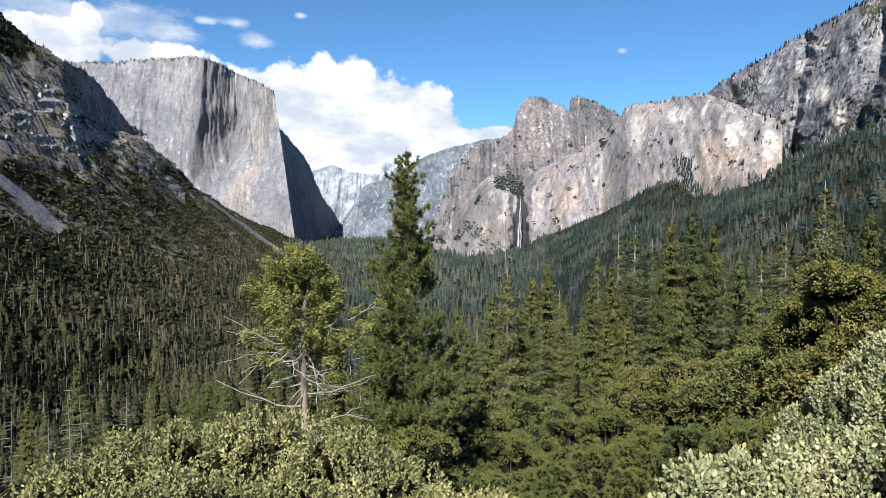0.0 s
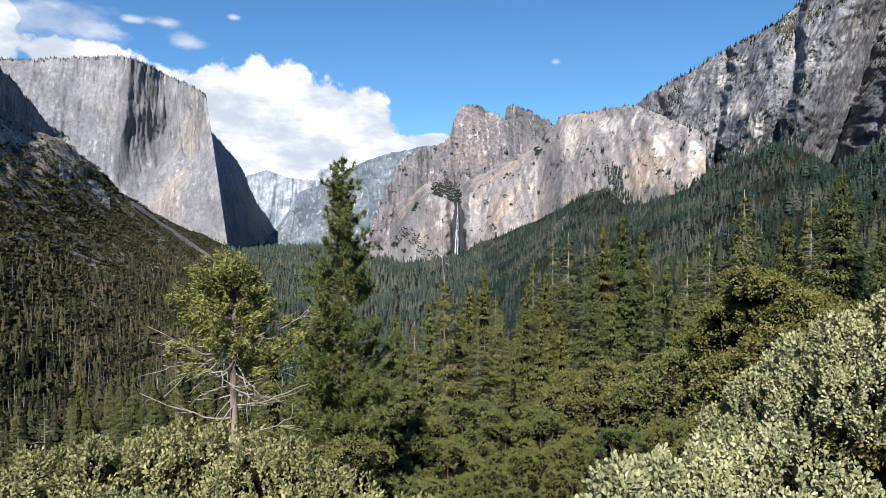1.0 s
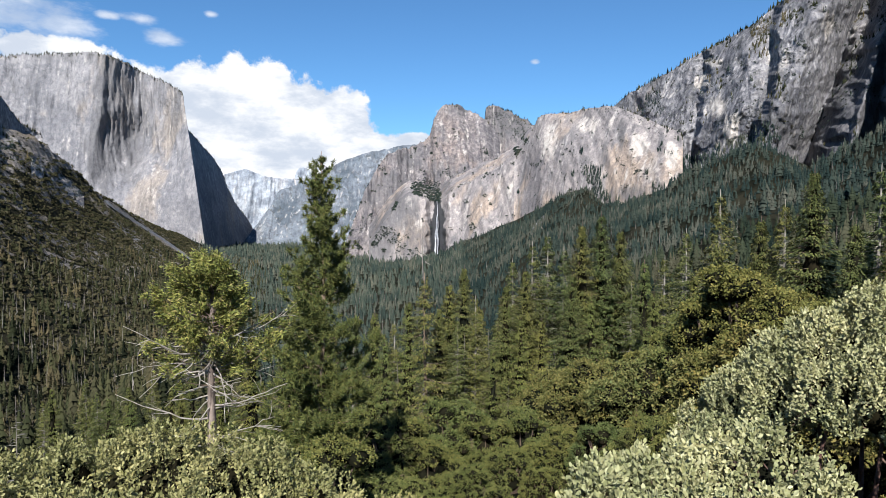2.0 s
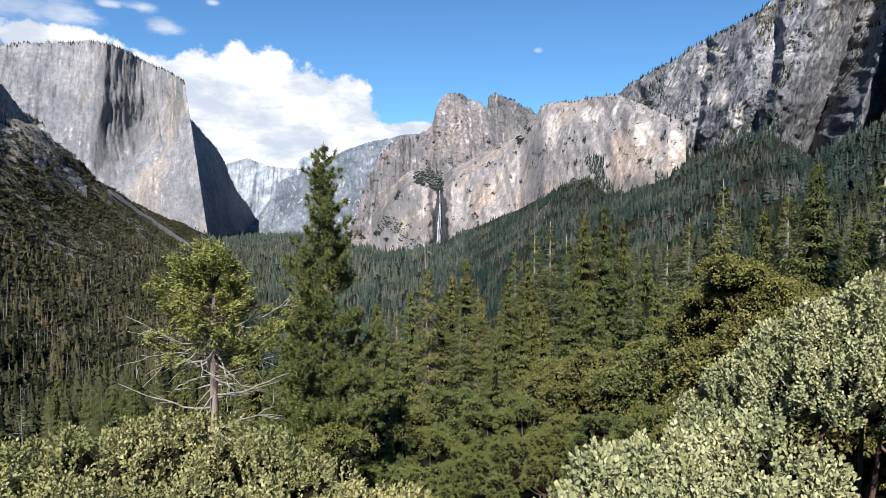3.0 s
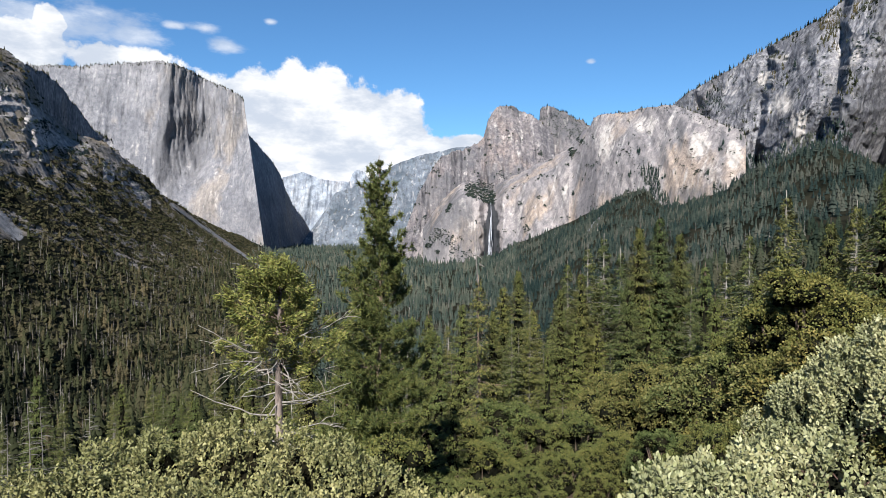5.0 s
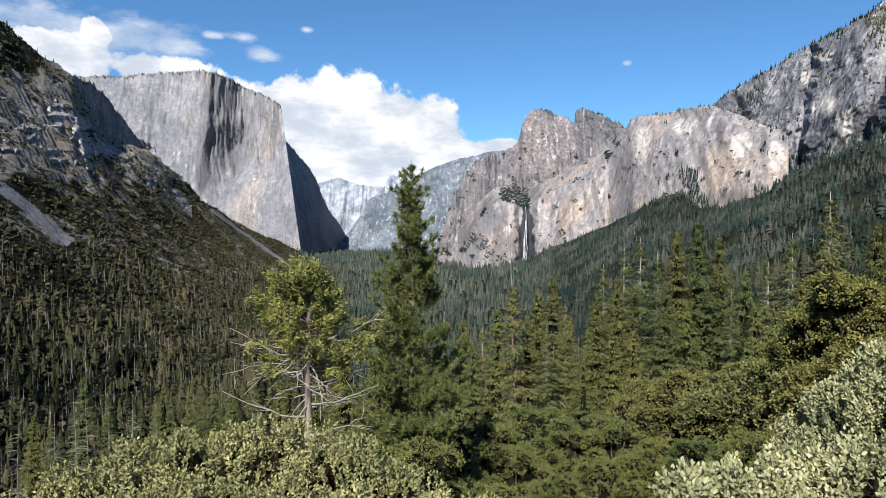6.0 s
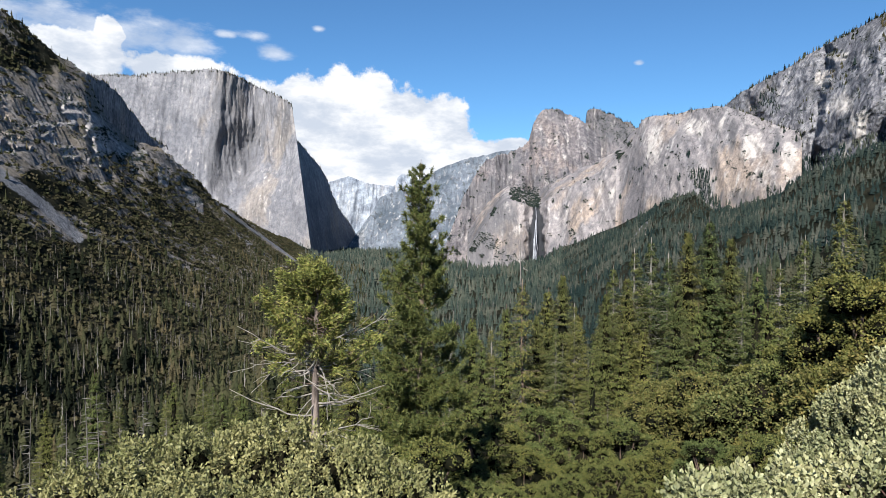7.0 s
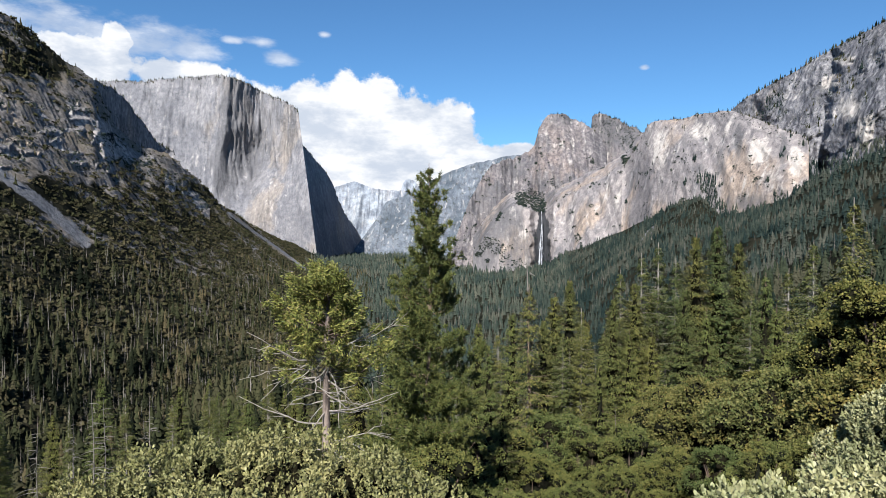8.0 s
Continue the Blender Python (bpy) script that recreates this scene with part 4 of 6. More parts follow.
def wood(sector, rng, per, tiers, hmin, hmax, keep=None, dead=0.0, slim=0.15):
    P, b, d = scatter(*sector, per, rng, keep)
    H = rng.uniform(hmin, hmax, len(P)) * (0.45 + 0.65 * rng.random(len(P)))
    H = H * np.clip(1.0 + 0.5 * fbm(P[:, 0] / 40, P[:, 1] / 40, 7.0, 3), 0.55, 1.4)
    R = H * rng.uniform(slim * 0.65, slim * 1.35, len(P))
    gone = rng.random(len(P)) < dead
    live = conifers(P[~gone], H[~gone], R[~gone], rng, *tiers)
    gone_trees = kite_trees(P[gone], H[gone] * 1.05, R[gone] * 0.55, 16 if tiers[0] > 6 else 9, rng, True) if dead else None
    return live, gone_trees


r1 = np.random.default_rng(11)
front_left, front_left_dead = wood((-42, -9, 250, 480), r1, 60, (12, 11), 13, 26, None, 0.14, 0.23)
near_left, near_left_dead = wood((-42, -10, 480, 900), r1, 66, (8, 9), 12, 25, left_cover, 0.32, 0.23)
far_left, far_left_dead = wood((-42, -8, 900, 2600), r1, 95, (6, 7), 11, 22, left_cover, 0.52, 0.24)
stuff("conifer_forest", "dense dark green conifer forest climbing a steep slope", [front_left, near_left, far_left], WOODS, "forest")
stuff("dead_trees", "grey dead standing trees scattered through the forest", [front_left_dead, near_left_dead, far_left_dead], DEADWOODS, "dead trees")


def right_cover(b, d):
    return np.where(d > crest_of(b) + 60, 0, 1.0)


near_right, near_right_dead = wood((8, 46, 250, 420), r1, 95, (12, 11), 15, 31, right_cover, 0.07, 0.24)
near_right2, near_right_dead2 = wood((8, 46, 420, 800), r1, 72, (8, 9), 10, 24, right_cover, 0.10, 0.28)
far_right, far_right_dead = wood((6, 46, 800, 2700), r1, 100, (5, 7), 8, 21, right_cover, 0.12, 0.31)
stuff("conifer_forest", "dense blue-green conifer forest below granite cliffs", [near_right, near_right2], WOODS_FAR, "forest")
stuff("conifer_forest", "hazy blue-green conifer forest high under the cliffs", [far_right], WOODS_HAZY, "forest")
mid_valley, mid_valley_dead = wood((-13, 9, 420, 1500), r1, 115, (7, 8), 9, 23, lambda b, d: np.clip((b + 13) / 4, 0, 1), 0.14, 0.29)
front_valley, front_valley_dead = wood((-10, 9, 240, 420), r1, 100, (12, 11), 13, 28, None, 0.1, 0.24)
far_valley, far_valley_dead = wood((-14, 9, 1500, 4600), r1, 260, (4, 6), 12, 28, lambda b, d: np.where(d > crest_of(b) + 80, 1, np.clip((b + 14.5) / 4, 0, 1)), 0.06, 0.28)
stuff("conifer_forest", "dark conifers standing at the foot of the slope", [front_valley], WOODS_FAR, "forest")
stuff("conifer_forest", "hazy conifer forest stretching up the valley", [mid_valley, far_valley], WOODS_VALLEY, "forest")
stuff("dead_trees", "bare grey snags among the valley conifers", [near_right_dead, near_right_dead2, far_right_dead, front_valley_dead, mid_valley_dead], DEADWOODS, "dead trees")


def brush_clumps(P, S, rng):
    """Low rounded bushes: many small leafy facets set over a dome, with a darker gap here and there."""
    n, k = len(P), 10
    u = unit(rng.normal(size=(n, k, 3)))
    u[..., 2] = np.abs(u[..., 2]) * 0.9 + 0.05
    c = u * S[:, None, None] * np.array([0.52, 0.52, 0.44]) * rng.uniform(0.7, 1.15, (n, k, 1))
    nrm = unit(u + rng.normal(0, 0.45, (n, k, 3)))
    a = unit(np.cross(nrm, rng.normal(size=(n, k, 3))))
    w = np.cross(nrm, a)
    q = S[:, None, None] * rng.uniform(0.18, 0.38, (n, k, 1))
    v = np.stack([c - a * q, c + w * q * 0.7, c + a * q, c - w * q * 0.7], 2) + P[:, None, None]
    f = np.array([[0, 1, 2], [0, 2, 3]])[None] + 4 * np.arange(n * k)[:, None, None]
    return v.reshape(-1, 3), f.reshape(-1, 3), np.repeat(rng.random(n), 4 * k)


def brush_cover(b, d):
    e = np.degrees(np.arctan2(sheet(b, d) - EYE_Z, d))
    x, y = d * np.sin(np.radians(b)), d * np.cos(np.radians(b))
    patch = np.clip(0.72 + 1.4 * fbm(x / 60, y / 60, sheet(b, d) / 40, 3), 0, 1)
    s = polyline_near(b, e, [(-37, 4.8), (-35, 3.2), (-33.3, 1.8), (-30.7, -1.0)], 0.8)
    s2 = polyline_near(b, e, [(-20.2, 1.5), (-18.8, 0.4), (-16.0, -1.6), (-13.2, -3.8)], 0.24)
    high = np.clip(1.2 - (e - 3.0) / 12.0, 0.6, 1) + np.clip((-b - 33) / 2, 0, 1) * np.clip((e - 9) / 2, 0, 1)
    low = 0.8 * np.clip((4.0 - e) / 2.0, 0, 1)
    bare = 0.72 * np.clip((e - 4.2) / 1.5, 0, 1) * np.clip((10.6 - e) / 1.2, 0, 1) * np.clip((b + 36) / 1.5, 0, 1)
    return np.where((d > crest_of(b) + 20) | (s > 0.15) | (s2 > 0.2), 0, np.clip(patch + low, 0, 1) * high * (1 - bare))


P, b, d = scatter(-42, -9, 650, 2900, 38, r1, brush_cover)
stuff("hillside_brush", "olive green chaparral brush on the rocky slope", [brush_clumps(P, 3.0 + 9.0 * r1.random(len(P)) ** 1.6, r1)], BRUSH, "brush")


def rim_trees(face, n, rows, rng, hmin=12, hmax=30, flat=None):
    """Small conifers rooted on a cliff: near its rim, or on its flatter ledges."""
    g, nv = FACES[face]
    if flat is None:
        i, j = rng.integers(nv - 3, nv + rows, n), rng.integers(2, g.shape[1] - 2, n)
    else:
        nrm = unit(np.cross(np.gradient(g, axis=1), np.gradient(g, axis=0)))
        ii, jj = np.nonzero(np.abs(nrm[:nv, :, 2]) > flat)
        patch = vnoise(g[ii, jj, 0] / 60, g[ii, jj, 1] / 60, g[ii, jj, 2] / 60) > 0.05
        ii, jj = ii[patch], jj[patch]
        k = rng.integers(0, len(ii), n)
        i, j = ii[k], jj[k]
    P = g[i, j] - [0, 0, 1.0]
    H = rng.uniform(hmin, hmax, n)
    return conifers(P, H, H * rng.uniform(0.20, 0.36, n), rng, 5, 6)


def brush_on(face, line, width, n, rng, smin=2.5, smax=6.0, top=False):
    """Brush on a cliff face along a line of (bearing, elevation) points, in a patchy band."""
    g, nv = FACES[face]
    g = g[nv - 1:] if top else g[:nv]
    i, j = rng.integers(0, g.shape[0] - 1, 60 * n), rng.integers(0, g.shape[1] - 1, 60 * n)
    u, v = rng.random((60 * n, 1)), rng.random((60 * n, 1))
    p = (g[i, j] * (1 - u) + g[i + 1, j] * u) * (1 - v) + (g[i, j + 1] * (1 - u) + g[i + 1, j + 1] * u) * v
    b, e = np.degrees(np.arctan2(p[:, 0], p[:, 1])), np.degrees(np.arctan2(p[:, 2] - EYE_Z, np.hypot(p[:, 0], p[:, 1])))
    near = polyline_near(b, e, line, width) + 0.35 * fbm(b * 2.2, e * 2.2, 1.0, 3)
    P = p[near > 0.25][:n] - [0, 0, 1.0]
    return brush_clumps(P, rng.uniform(smin, smax, len(P)), rng)


def trees_on(face, line, width, n, rng, hmin, hmax):
    """Conifers rooted on a cliff face along a line of (bearing, elevation) points."""
    g, nv = FACES[face]
    g = g[:nv].reshape(-1, 3)
    b, e = np.degrees(np.arctan2(g[:, 0], g[:, 1])), np.degrees(np.arctan2(g[:, 2] - EYE_Z, np.hypot(g[:, 0], g[:, 1])))
    near = np.nonzero(polyline_near(b, e, line, width) + 0.3 * fbm(b * 2, e * 2, 4.0, 3) > 0.3)[0]
    P = g[rng.choice(near, n)] + rng.normal(0, 2.0, (n, 3)) * [1, 1, 0] - [0, 0, 2.0]
    H = rng.uniform(hmin, hmax, n)
    return conifers(P, H, H * rng.uniform(0.16, 0.28, n), rng, 5, 6)


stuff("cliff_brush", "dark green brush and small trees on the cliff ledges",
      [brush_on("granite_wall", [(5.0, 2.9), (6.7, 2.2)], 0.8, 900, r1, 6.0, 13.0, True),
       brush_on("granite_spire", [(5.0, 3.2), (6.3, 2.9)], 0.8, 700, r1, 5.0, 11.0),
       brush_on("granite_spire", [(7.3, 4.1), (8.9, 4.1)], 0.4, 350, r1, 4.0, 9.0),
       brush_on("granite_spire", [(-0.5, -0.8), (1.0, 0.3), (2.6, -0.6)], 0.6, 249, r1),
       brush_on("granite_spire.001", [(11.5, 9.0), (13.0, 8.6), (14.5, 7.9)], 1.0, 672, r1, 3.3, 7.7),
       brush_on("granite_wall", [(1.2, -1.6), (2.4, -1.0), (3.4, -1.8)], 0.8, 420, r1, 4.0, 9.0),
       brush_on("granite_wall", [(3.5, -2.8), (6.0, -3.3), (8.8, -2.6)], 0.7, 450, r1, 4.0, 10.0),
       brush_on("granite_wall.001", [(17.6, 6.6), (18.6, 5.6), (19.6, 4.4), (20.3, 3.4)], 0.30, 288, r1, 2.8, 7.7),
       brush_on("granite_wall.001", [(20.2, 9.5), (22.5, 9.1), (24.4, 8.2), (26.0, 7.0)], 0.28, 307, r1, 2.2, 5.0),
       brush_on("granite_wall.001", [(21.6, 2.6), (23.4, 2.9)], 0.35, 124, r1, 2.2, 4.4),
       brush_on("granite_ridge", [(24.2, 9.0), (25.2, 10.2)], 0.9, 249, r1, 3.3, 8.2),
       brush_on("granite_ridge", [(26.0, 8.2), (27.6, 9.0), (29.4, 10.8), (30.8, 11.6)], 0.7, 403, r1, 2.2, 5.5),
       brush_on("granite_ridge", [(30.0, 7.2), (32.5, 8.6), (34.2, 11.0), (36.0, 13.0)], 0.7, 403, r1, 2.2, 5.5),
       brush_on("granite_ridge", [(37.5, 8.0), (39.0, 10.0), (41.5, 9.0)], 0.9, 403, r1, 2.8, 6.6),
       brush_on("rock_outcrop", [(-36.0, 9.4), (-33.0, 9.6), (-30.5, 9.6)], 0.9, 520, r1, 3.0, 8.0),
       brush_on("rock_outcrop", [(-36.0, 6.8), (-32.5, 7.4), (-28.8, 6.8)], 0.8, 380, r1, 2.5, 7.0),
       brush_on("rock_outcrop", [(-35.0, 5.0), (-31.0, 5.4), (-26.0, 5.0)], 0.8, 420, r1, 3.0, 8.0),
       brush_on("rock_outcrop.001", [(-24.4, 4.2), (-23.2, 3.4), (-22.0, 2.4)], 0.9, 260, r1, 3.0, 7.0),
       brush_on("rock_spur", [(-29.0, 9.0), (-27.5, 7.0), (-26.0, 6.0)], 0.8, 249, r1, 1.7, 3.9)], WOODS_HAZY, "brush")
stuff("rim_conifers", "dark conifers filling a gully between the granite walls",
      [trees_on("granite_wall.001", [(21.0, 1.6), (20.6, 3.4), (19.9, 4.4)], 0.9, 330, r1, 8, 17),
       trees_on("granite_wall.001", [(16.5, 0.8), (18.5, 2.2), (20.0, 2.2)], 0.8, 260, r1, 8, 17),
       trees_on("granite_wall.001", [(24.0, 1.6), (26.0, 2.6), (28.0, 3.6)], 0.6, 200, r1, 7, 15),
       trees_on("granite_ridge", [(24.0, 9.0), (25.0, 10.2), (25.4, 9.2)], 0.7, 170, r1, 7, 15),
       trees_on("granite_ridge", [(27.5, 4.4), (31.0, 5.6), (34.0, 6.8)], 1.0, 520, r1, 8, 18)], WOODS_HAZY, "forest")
stuff("rim_conifers", "small conifers standing along the cliff rims and ledges",
      [rim_trees("granite_monolith", 900, 5, r1, 7, 17), rim_trees("granite_ridge", 330, 4, r1, 7, 18), rim_trees("granite_wall.001", 170, 4, r1, 5, 12),
       rim_trees("granite_spire", 70, 3, r1, 6, 14), rim_trees("granite_spire.001", 160, 4, r1, 6, 13),
       rim_trees("granite_ridge", 1500, 0, r1, 5, 13, 0.55), rim_trees("granite_spire", 90, 0, r1, 4, 9, 0.6), rim_trees("granite_spire.001", 300, 0, r1, 6, 16, 0.5),
       rim_trees("granite_wall", 60, 14, r1, 4, 11), rim_trees("rock_spur", 120, 3, r1, 6, 14)], WOODS, "forest")

# ---- waterfall ----
def waterfall():
    m, nt, bs, out = material("white_water")
    co = nt.nodes.new("ShaderNodeTexCoord").outputs["Object"]
    n = noisen(nt, co, 0.16, 6, 0.7, (1, 1, 0.12))
    nt.links.new(mixc(nt, smooth(nt, n, 0.35, 0.6), (0.16, 0.17, 0.20), (0.42, 0.43, 0.46)), bs.inputs["Base Color"])
    bs.inputs["Roughness"].default_value = 0.6
    top, foot = at(6.78, 1.75, 2660), at(6.55, -2.9, 2585)
    rows = np.linspace(0, 1, 60)
    pieces = []
    for k, (off, wid, start) in enumerate([(0.0, 2.2, 0.0), (6.0, 1.3, 0.12), (-5.0, 0.9, 0.30), (9.5, 0.8, 0.45)]):
        t = rows[rows >= start]
        c = top + (foot - top) * (t ** 1.0)[:, None]
        c[:, 0] += off * np.clip((t - start) * 3, 0, 1) + 2.0 * vnoise(t * 9, k * 3.0)
        c[:, 1] -= 26 * np.sqrt(t) + 0.3 * k
        w = wid * (0.45 + 0.65 * t) * (1 + 0.25 * vnoise(t * 14, k + 0.5))
        cols = np.linspace(-1, 1, 7)
        v = c[:, None] + np.stack([cols[None] * w[:, None], -2.5 * (1 - cols[None] ** 2) * np.ones_like(w)[:, None], 0 * cols[None] * w[:, None]], -1)
        pieces.append((v.reshape(-1, 3), grid_faces(len(t), 7)))
    v, f = join(pieces)
    return tagged(new("waterfall", mesh_np("waterfall", v, f, m, None, True)), "thin white waterfall dropping in strands from a notch", "waterfall")


waterfall()


# ---- trees near the overlook ----
def grow_branch(root, az, reach, rise, curl, rng, n=6, wobble=0.06):
    """Points along a branch that leaves at a bearing and bends upward at its end."""
    t = np.linspace(0, 1, n)
    out = np.array([math.cos(az), math.sin(az), 0.0])
    p = root + out * (reach * t)[:, None]
    p[:, 2] += reach * (rise * t + curl * t ** 2)
    return p + np.cumsum(rng.normal(0, wobble * reach / n, (n, 3)), 0) * t[:, None]


def tree_root(name, label, category="tree", group=""):
    return tagged(new(name), label, category, group)


def pine(name, label, H, crown_low, spread, whorls, rng, leaf, bark=None, tuft=0.25, tufts=50, needle=24, needle_w=0.046):
    """A pine: trunk, limbs in whorls, and tufts of needles along the limbs."""
    root = tree_root(name, label)
    tz = np.linspace(0, H, 14)
    sway = np.stack([0.012 * H * vnoise(tz / H * 3, 1.0), 0.012 * H * vnoise(tz / H * 3, 5.0), tz], -1)
    v, f = tube(sway, 0.0085 * H * (1 - tz / H) ** 0.8 + 0.012, 10)
    part("trunk", mesh_np("trunk", v, f, bark or BARK, None, True), root)
    limbs, base, axis, size = [], [], [], []
    for k in range(whorls):
        u = k / (whorls - 1)
        z = H * (crown_low + (0.975 - crown_low) * u ** 0.92)
        c = np.array([np.interp(z, tz, sway[:, 0]), np.interp(z, tz, sway[:, 1]), z])
        wide = spread * (1 - u) ** 0.66 * (0.75 + 0.25 * math.sin(k * 2.3)) + 0.10 * tuft / 0.22
        for j in range(5 if u < 0.85 else 4):
            if rng.random() < 0.12:
                continue
            az = rng.uniform(0, 2 * math.pi)
            reach = wide * rng.uniform(0.6, 1.2)
            br = grow_branch(c, az, reach, -0.12 + 0.5 * u ** 2, 0.30 + 0.35 * u, rng)
            limbs.append(tube(br, np.linspace(0.012 + 0.006 * reach, 0.006, len(br)), 4))
            m = max(3, int(tufts * reach / spread * (0.85 + 1.3 * (1 - u))))
            t = rng.uniform(0.30 - 0.18 * (1 - u), 1.0, m)
            t[0] = 1.0
            p = np.stack([np.interp(t, np.linspace(0, 1, len(br)), br[:, i]) for i in range(3)], -1)
            off = rng.normal(0, 1, (m, 3)) * (reach * 0.20 * (1.15 - t) + 0.05)[:, None] * [1, 1, 0.6]
            ends = p + off + [0, 0, 0.05]
            for q, e in zip(p[::6], ends[::6]):
                limbs.append(tube(np.stack([q, (q + e) / 2 + [0, 0, -0.02], e]), [0.006, 0.005, 0.004], 3))
            d0 = unit(off * 0.6 + (br[-1] - br[-2])[None] + [0, 0, 0.25 * reach])
            for e, dd in zip(ends, d0):
                base.append(np.repeat(e[None], needle, 0) + dd * rng.uniform(-0.7, 0.1, (needle, 1)) * tuft)
                axis.append(unit(dd * 0.50 + rng.normal(0, 0.62, (needle, 3))))
    base, axis = np.concatenate(base), np.concatenate(axis)
    v, f = blades(base, axis, tuft * rng.uniform(0.7, 1.15, len(base)), needle_w, rng, "needle")
    part("crown", mesh_np("crown", v, f, leaf), root, "tufts of green needles")
    v, f = join(limbs)
    tagged(part("branchwork", mesh_np("branchwork", v, f, bark or BARK, None, True), root), kind="stuff")
    return root


def fir(name, label, H, crown_low, spread, count, rng, leaf, bark=None, spray=0.9, per=9, gap=0.0, group="", step=1.0, core=0.34, taper=0.82):
    """A fir: trunk, boughs in rough whorls that carry flat fans of sprays, dark spaces between, and close dead twigs
    inside, coloured near black as painted shade.
    """
    root = tree_root(name, label, "tree", group)
    tz = np.linspace(0, H, 10)
    v, f = tube(np.stack([0.006 * H * vnoise(tz / H * 3, 2.0), 0 * tz, tz], -1), 0.011 * H * (1 - tz / H) ** 0.8 + 0.03, 8)
    part("trunk", mesh_np("trunk", v, f, bark or BARK, None, True), root)
    levels = max(8, int(H * (1 - crown_low) / step))
    limbs, base, axis, L = [], [], [], []
    for k in range(count):
        lev = rng.integers(0, levels)
        u = (lev + rng.normal(0, 0.30)) / levels
        u = min(max(1 - (1 - u) ** 1.12, 0.0), 0.985)
        az = rng.uniform(0, 2 * math.pi)
        side = float(fbm(math.cos(az) * 1.3 + lev * 0.35, math.sin(az) * 1.3, H, 2))
        if side < gap - 1.0 or rng.random() < 0.06:
            continue
        z = H * (crown_low + (0.985 - crown_low) * u)
        reach = spread * (1 - u) ** taper * rng.uniform(0.55, 1.15) * (1 + 0.45 * side) + 0.22
        br = grow_branch(np.array([0, 0, z]), az, reach, -0.10 - 0.22 * (1 - u), 0.14, rng, 5)
        limbs.append(tube(br[[0, 2, 4]], np.linspace(0.010 * reach + 0.02, 0.01, 3), 3))
        m = max(4, int(per * (0.30 + 1.1 * reach / spread)))
        t = rng.uniform(0.25, 1.0, m)
        t[0] = 0.97
        wide = 0.30 * reach * np.sin(np.pi * np.clip(t * 0.85 + 0.1, 0, 1)) * rng.uniform(-1, 1, m)
        p = np.stack([np.interp(t, np.linspace(0, 1, len(br)), br[:, i]) for i in range(3)], -1)
        out = np.array([math.cos(az), math.sin(az), -0.22])
        lat = np.array([-math.sin(az), math.cos(az), 0.0])
        base.append(p + lat * wide[:, None] + np.stack([0 * t, 0 * t, -0.25 * np.abs(wide) + rng.normal(0, 0.03 * spread, m)], -1))
        axis.append(unit(out + lat * (1.4 * wide / (0.3 * reach + 0.05))[:, None] * 0.6 + rng.normal(0, 0.20, (m, 3))))
        L.append(spray * rng.uniform(0.6, 1.25, m) * (0.5 + 0.5 * min(1, reach / spread * 1.6)))
    base, axis, L = np.concatenate(base), np.concatenate(axis), np.concatenate(L)
    flat = unit(np.cross(axis, [0, 0, 1.0]) + rng.normal(0, 0.30, axis.shape))
    mid = base + axis * (L * 0.5)[:, None]
    W = (L * 0.27)[:, None]
    v = np.stack([base, mid + flat * W, base + axis * L[:, None] - [0, 0, 0.12], mid - flat * W], 1).reshape(-1, 3)
    f = (np.array([[0, 1, 2], [0, 2, 3]])[None] + 4 * np.arange(len(base))[:, None, None]).reshape(-1, 3)
    part("crown", mesh_np("crown", v, f, leaf), root, "drooping boughs of green sprays")
    # ragged near-black cone: shade between the boughs, put in as a shape
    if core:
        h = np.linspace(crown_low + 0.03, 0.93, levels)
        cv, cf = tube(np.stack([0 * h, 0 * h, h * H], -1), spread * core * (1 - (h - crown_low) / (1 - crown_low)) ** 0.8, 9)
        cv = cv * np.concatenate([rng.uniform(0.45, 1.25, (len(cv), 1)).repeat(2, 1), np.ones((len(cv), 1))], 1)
        tagged(part("thicket", mesh_np("thicket", cv, cf, TWIG_SHADE), root), kind="stuff")
    v, f = join(limbs)
    tagged(part("branchwork", mesh_np("branchwork", v, f, bark or BARK, None, True), root), kind="stuff")
    return root


def lobed_shell(lobes, per_m2, rng, depth=0.22, holes=0.35, hole_size=0.5, low=-0.35, centre=None):
    """Points and outward normals on the outer skin of several ellipsoids (x, y, z, rx, ry, rz), thinned by holes."""
    pts, nrm = [], []
    for x, y, z, rx, ry, rz in lobes:
        n = int(per_m2 * 4 * math.pi * ((rx * ry) ** 1.6 / 3 + (rx * rz) ** 1.6 / 3 + (ry * rz) ** 1.6 / 3) ** (1 / 1.6))
        u = unit(rng.normal(size=(n, 3)))
        u = u[u[:, 2] > low]
        if centre is not None:
            away = unit(unit(np.array([x, y, z]) - centre) + [0, 0, 0.8])
            u = u[u @ away > -0.25 + 0.4 * rng.random(len(u))]
        bumps = 1 + 0.13 * fbm(u[:, 0] * 3 + x, u[:, 1] * 3 + y, u[:, 2] * 3 + z, 3)
        p = np.array([x, y, z]) + u * [rx, ry, rz] * (bumps * (1 - depth * rng.random(len(u)) ** 1.5))[:, None]
        pts.append(p)
        nrm.append(unit(u / [rx, ry, rz]))
    pts, nrm = np.concatenate(pts), np.concatenate(nrm)
    inside = np.zeros(len(pts), int)
    for x, y, z, rx, ry, rz in lobes:
        inside += (((pts - [x, y, z]) / [rx, ry, rz]) ** 2).sum(1) < 0.62
    keep = (inside == 0) & (vnoise(pts[:, 0] / hole_size, pts[:, 1] / hole_size, pts[:, 2] / hole_size) > -1 + 2 * holes * rng.uniform(0.5, 1, len(pts)))
    return pts[keep], nrm[keep]


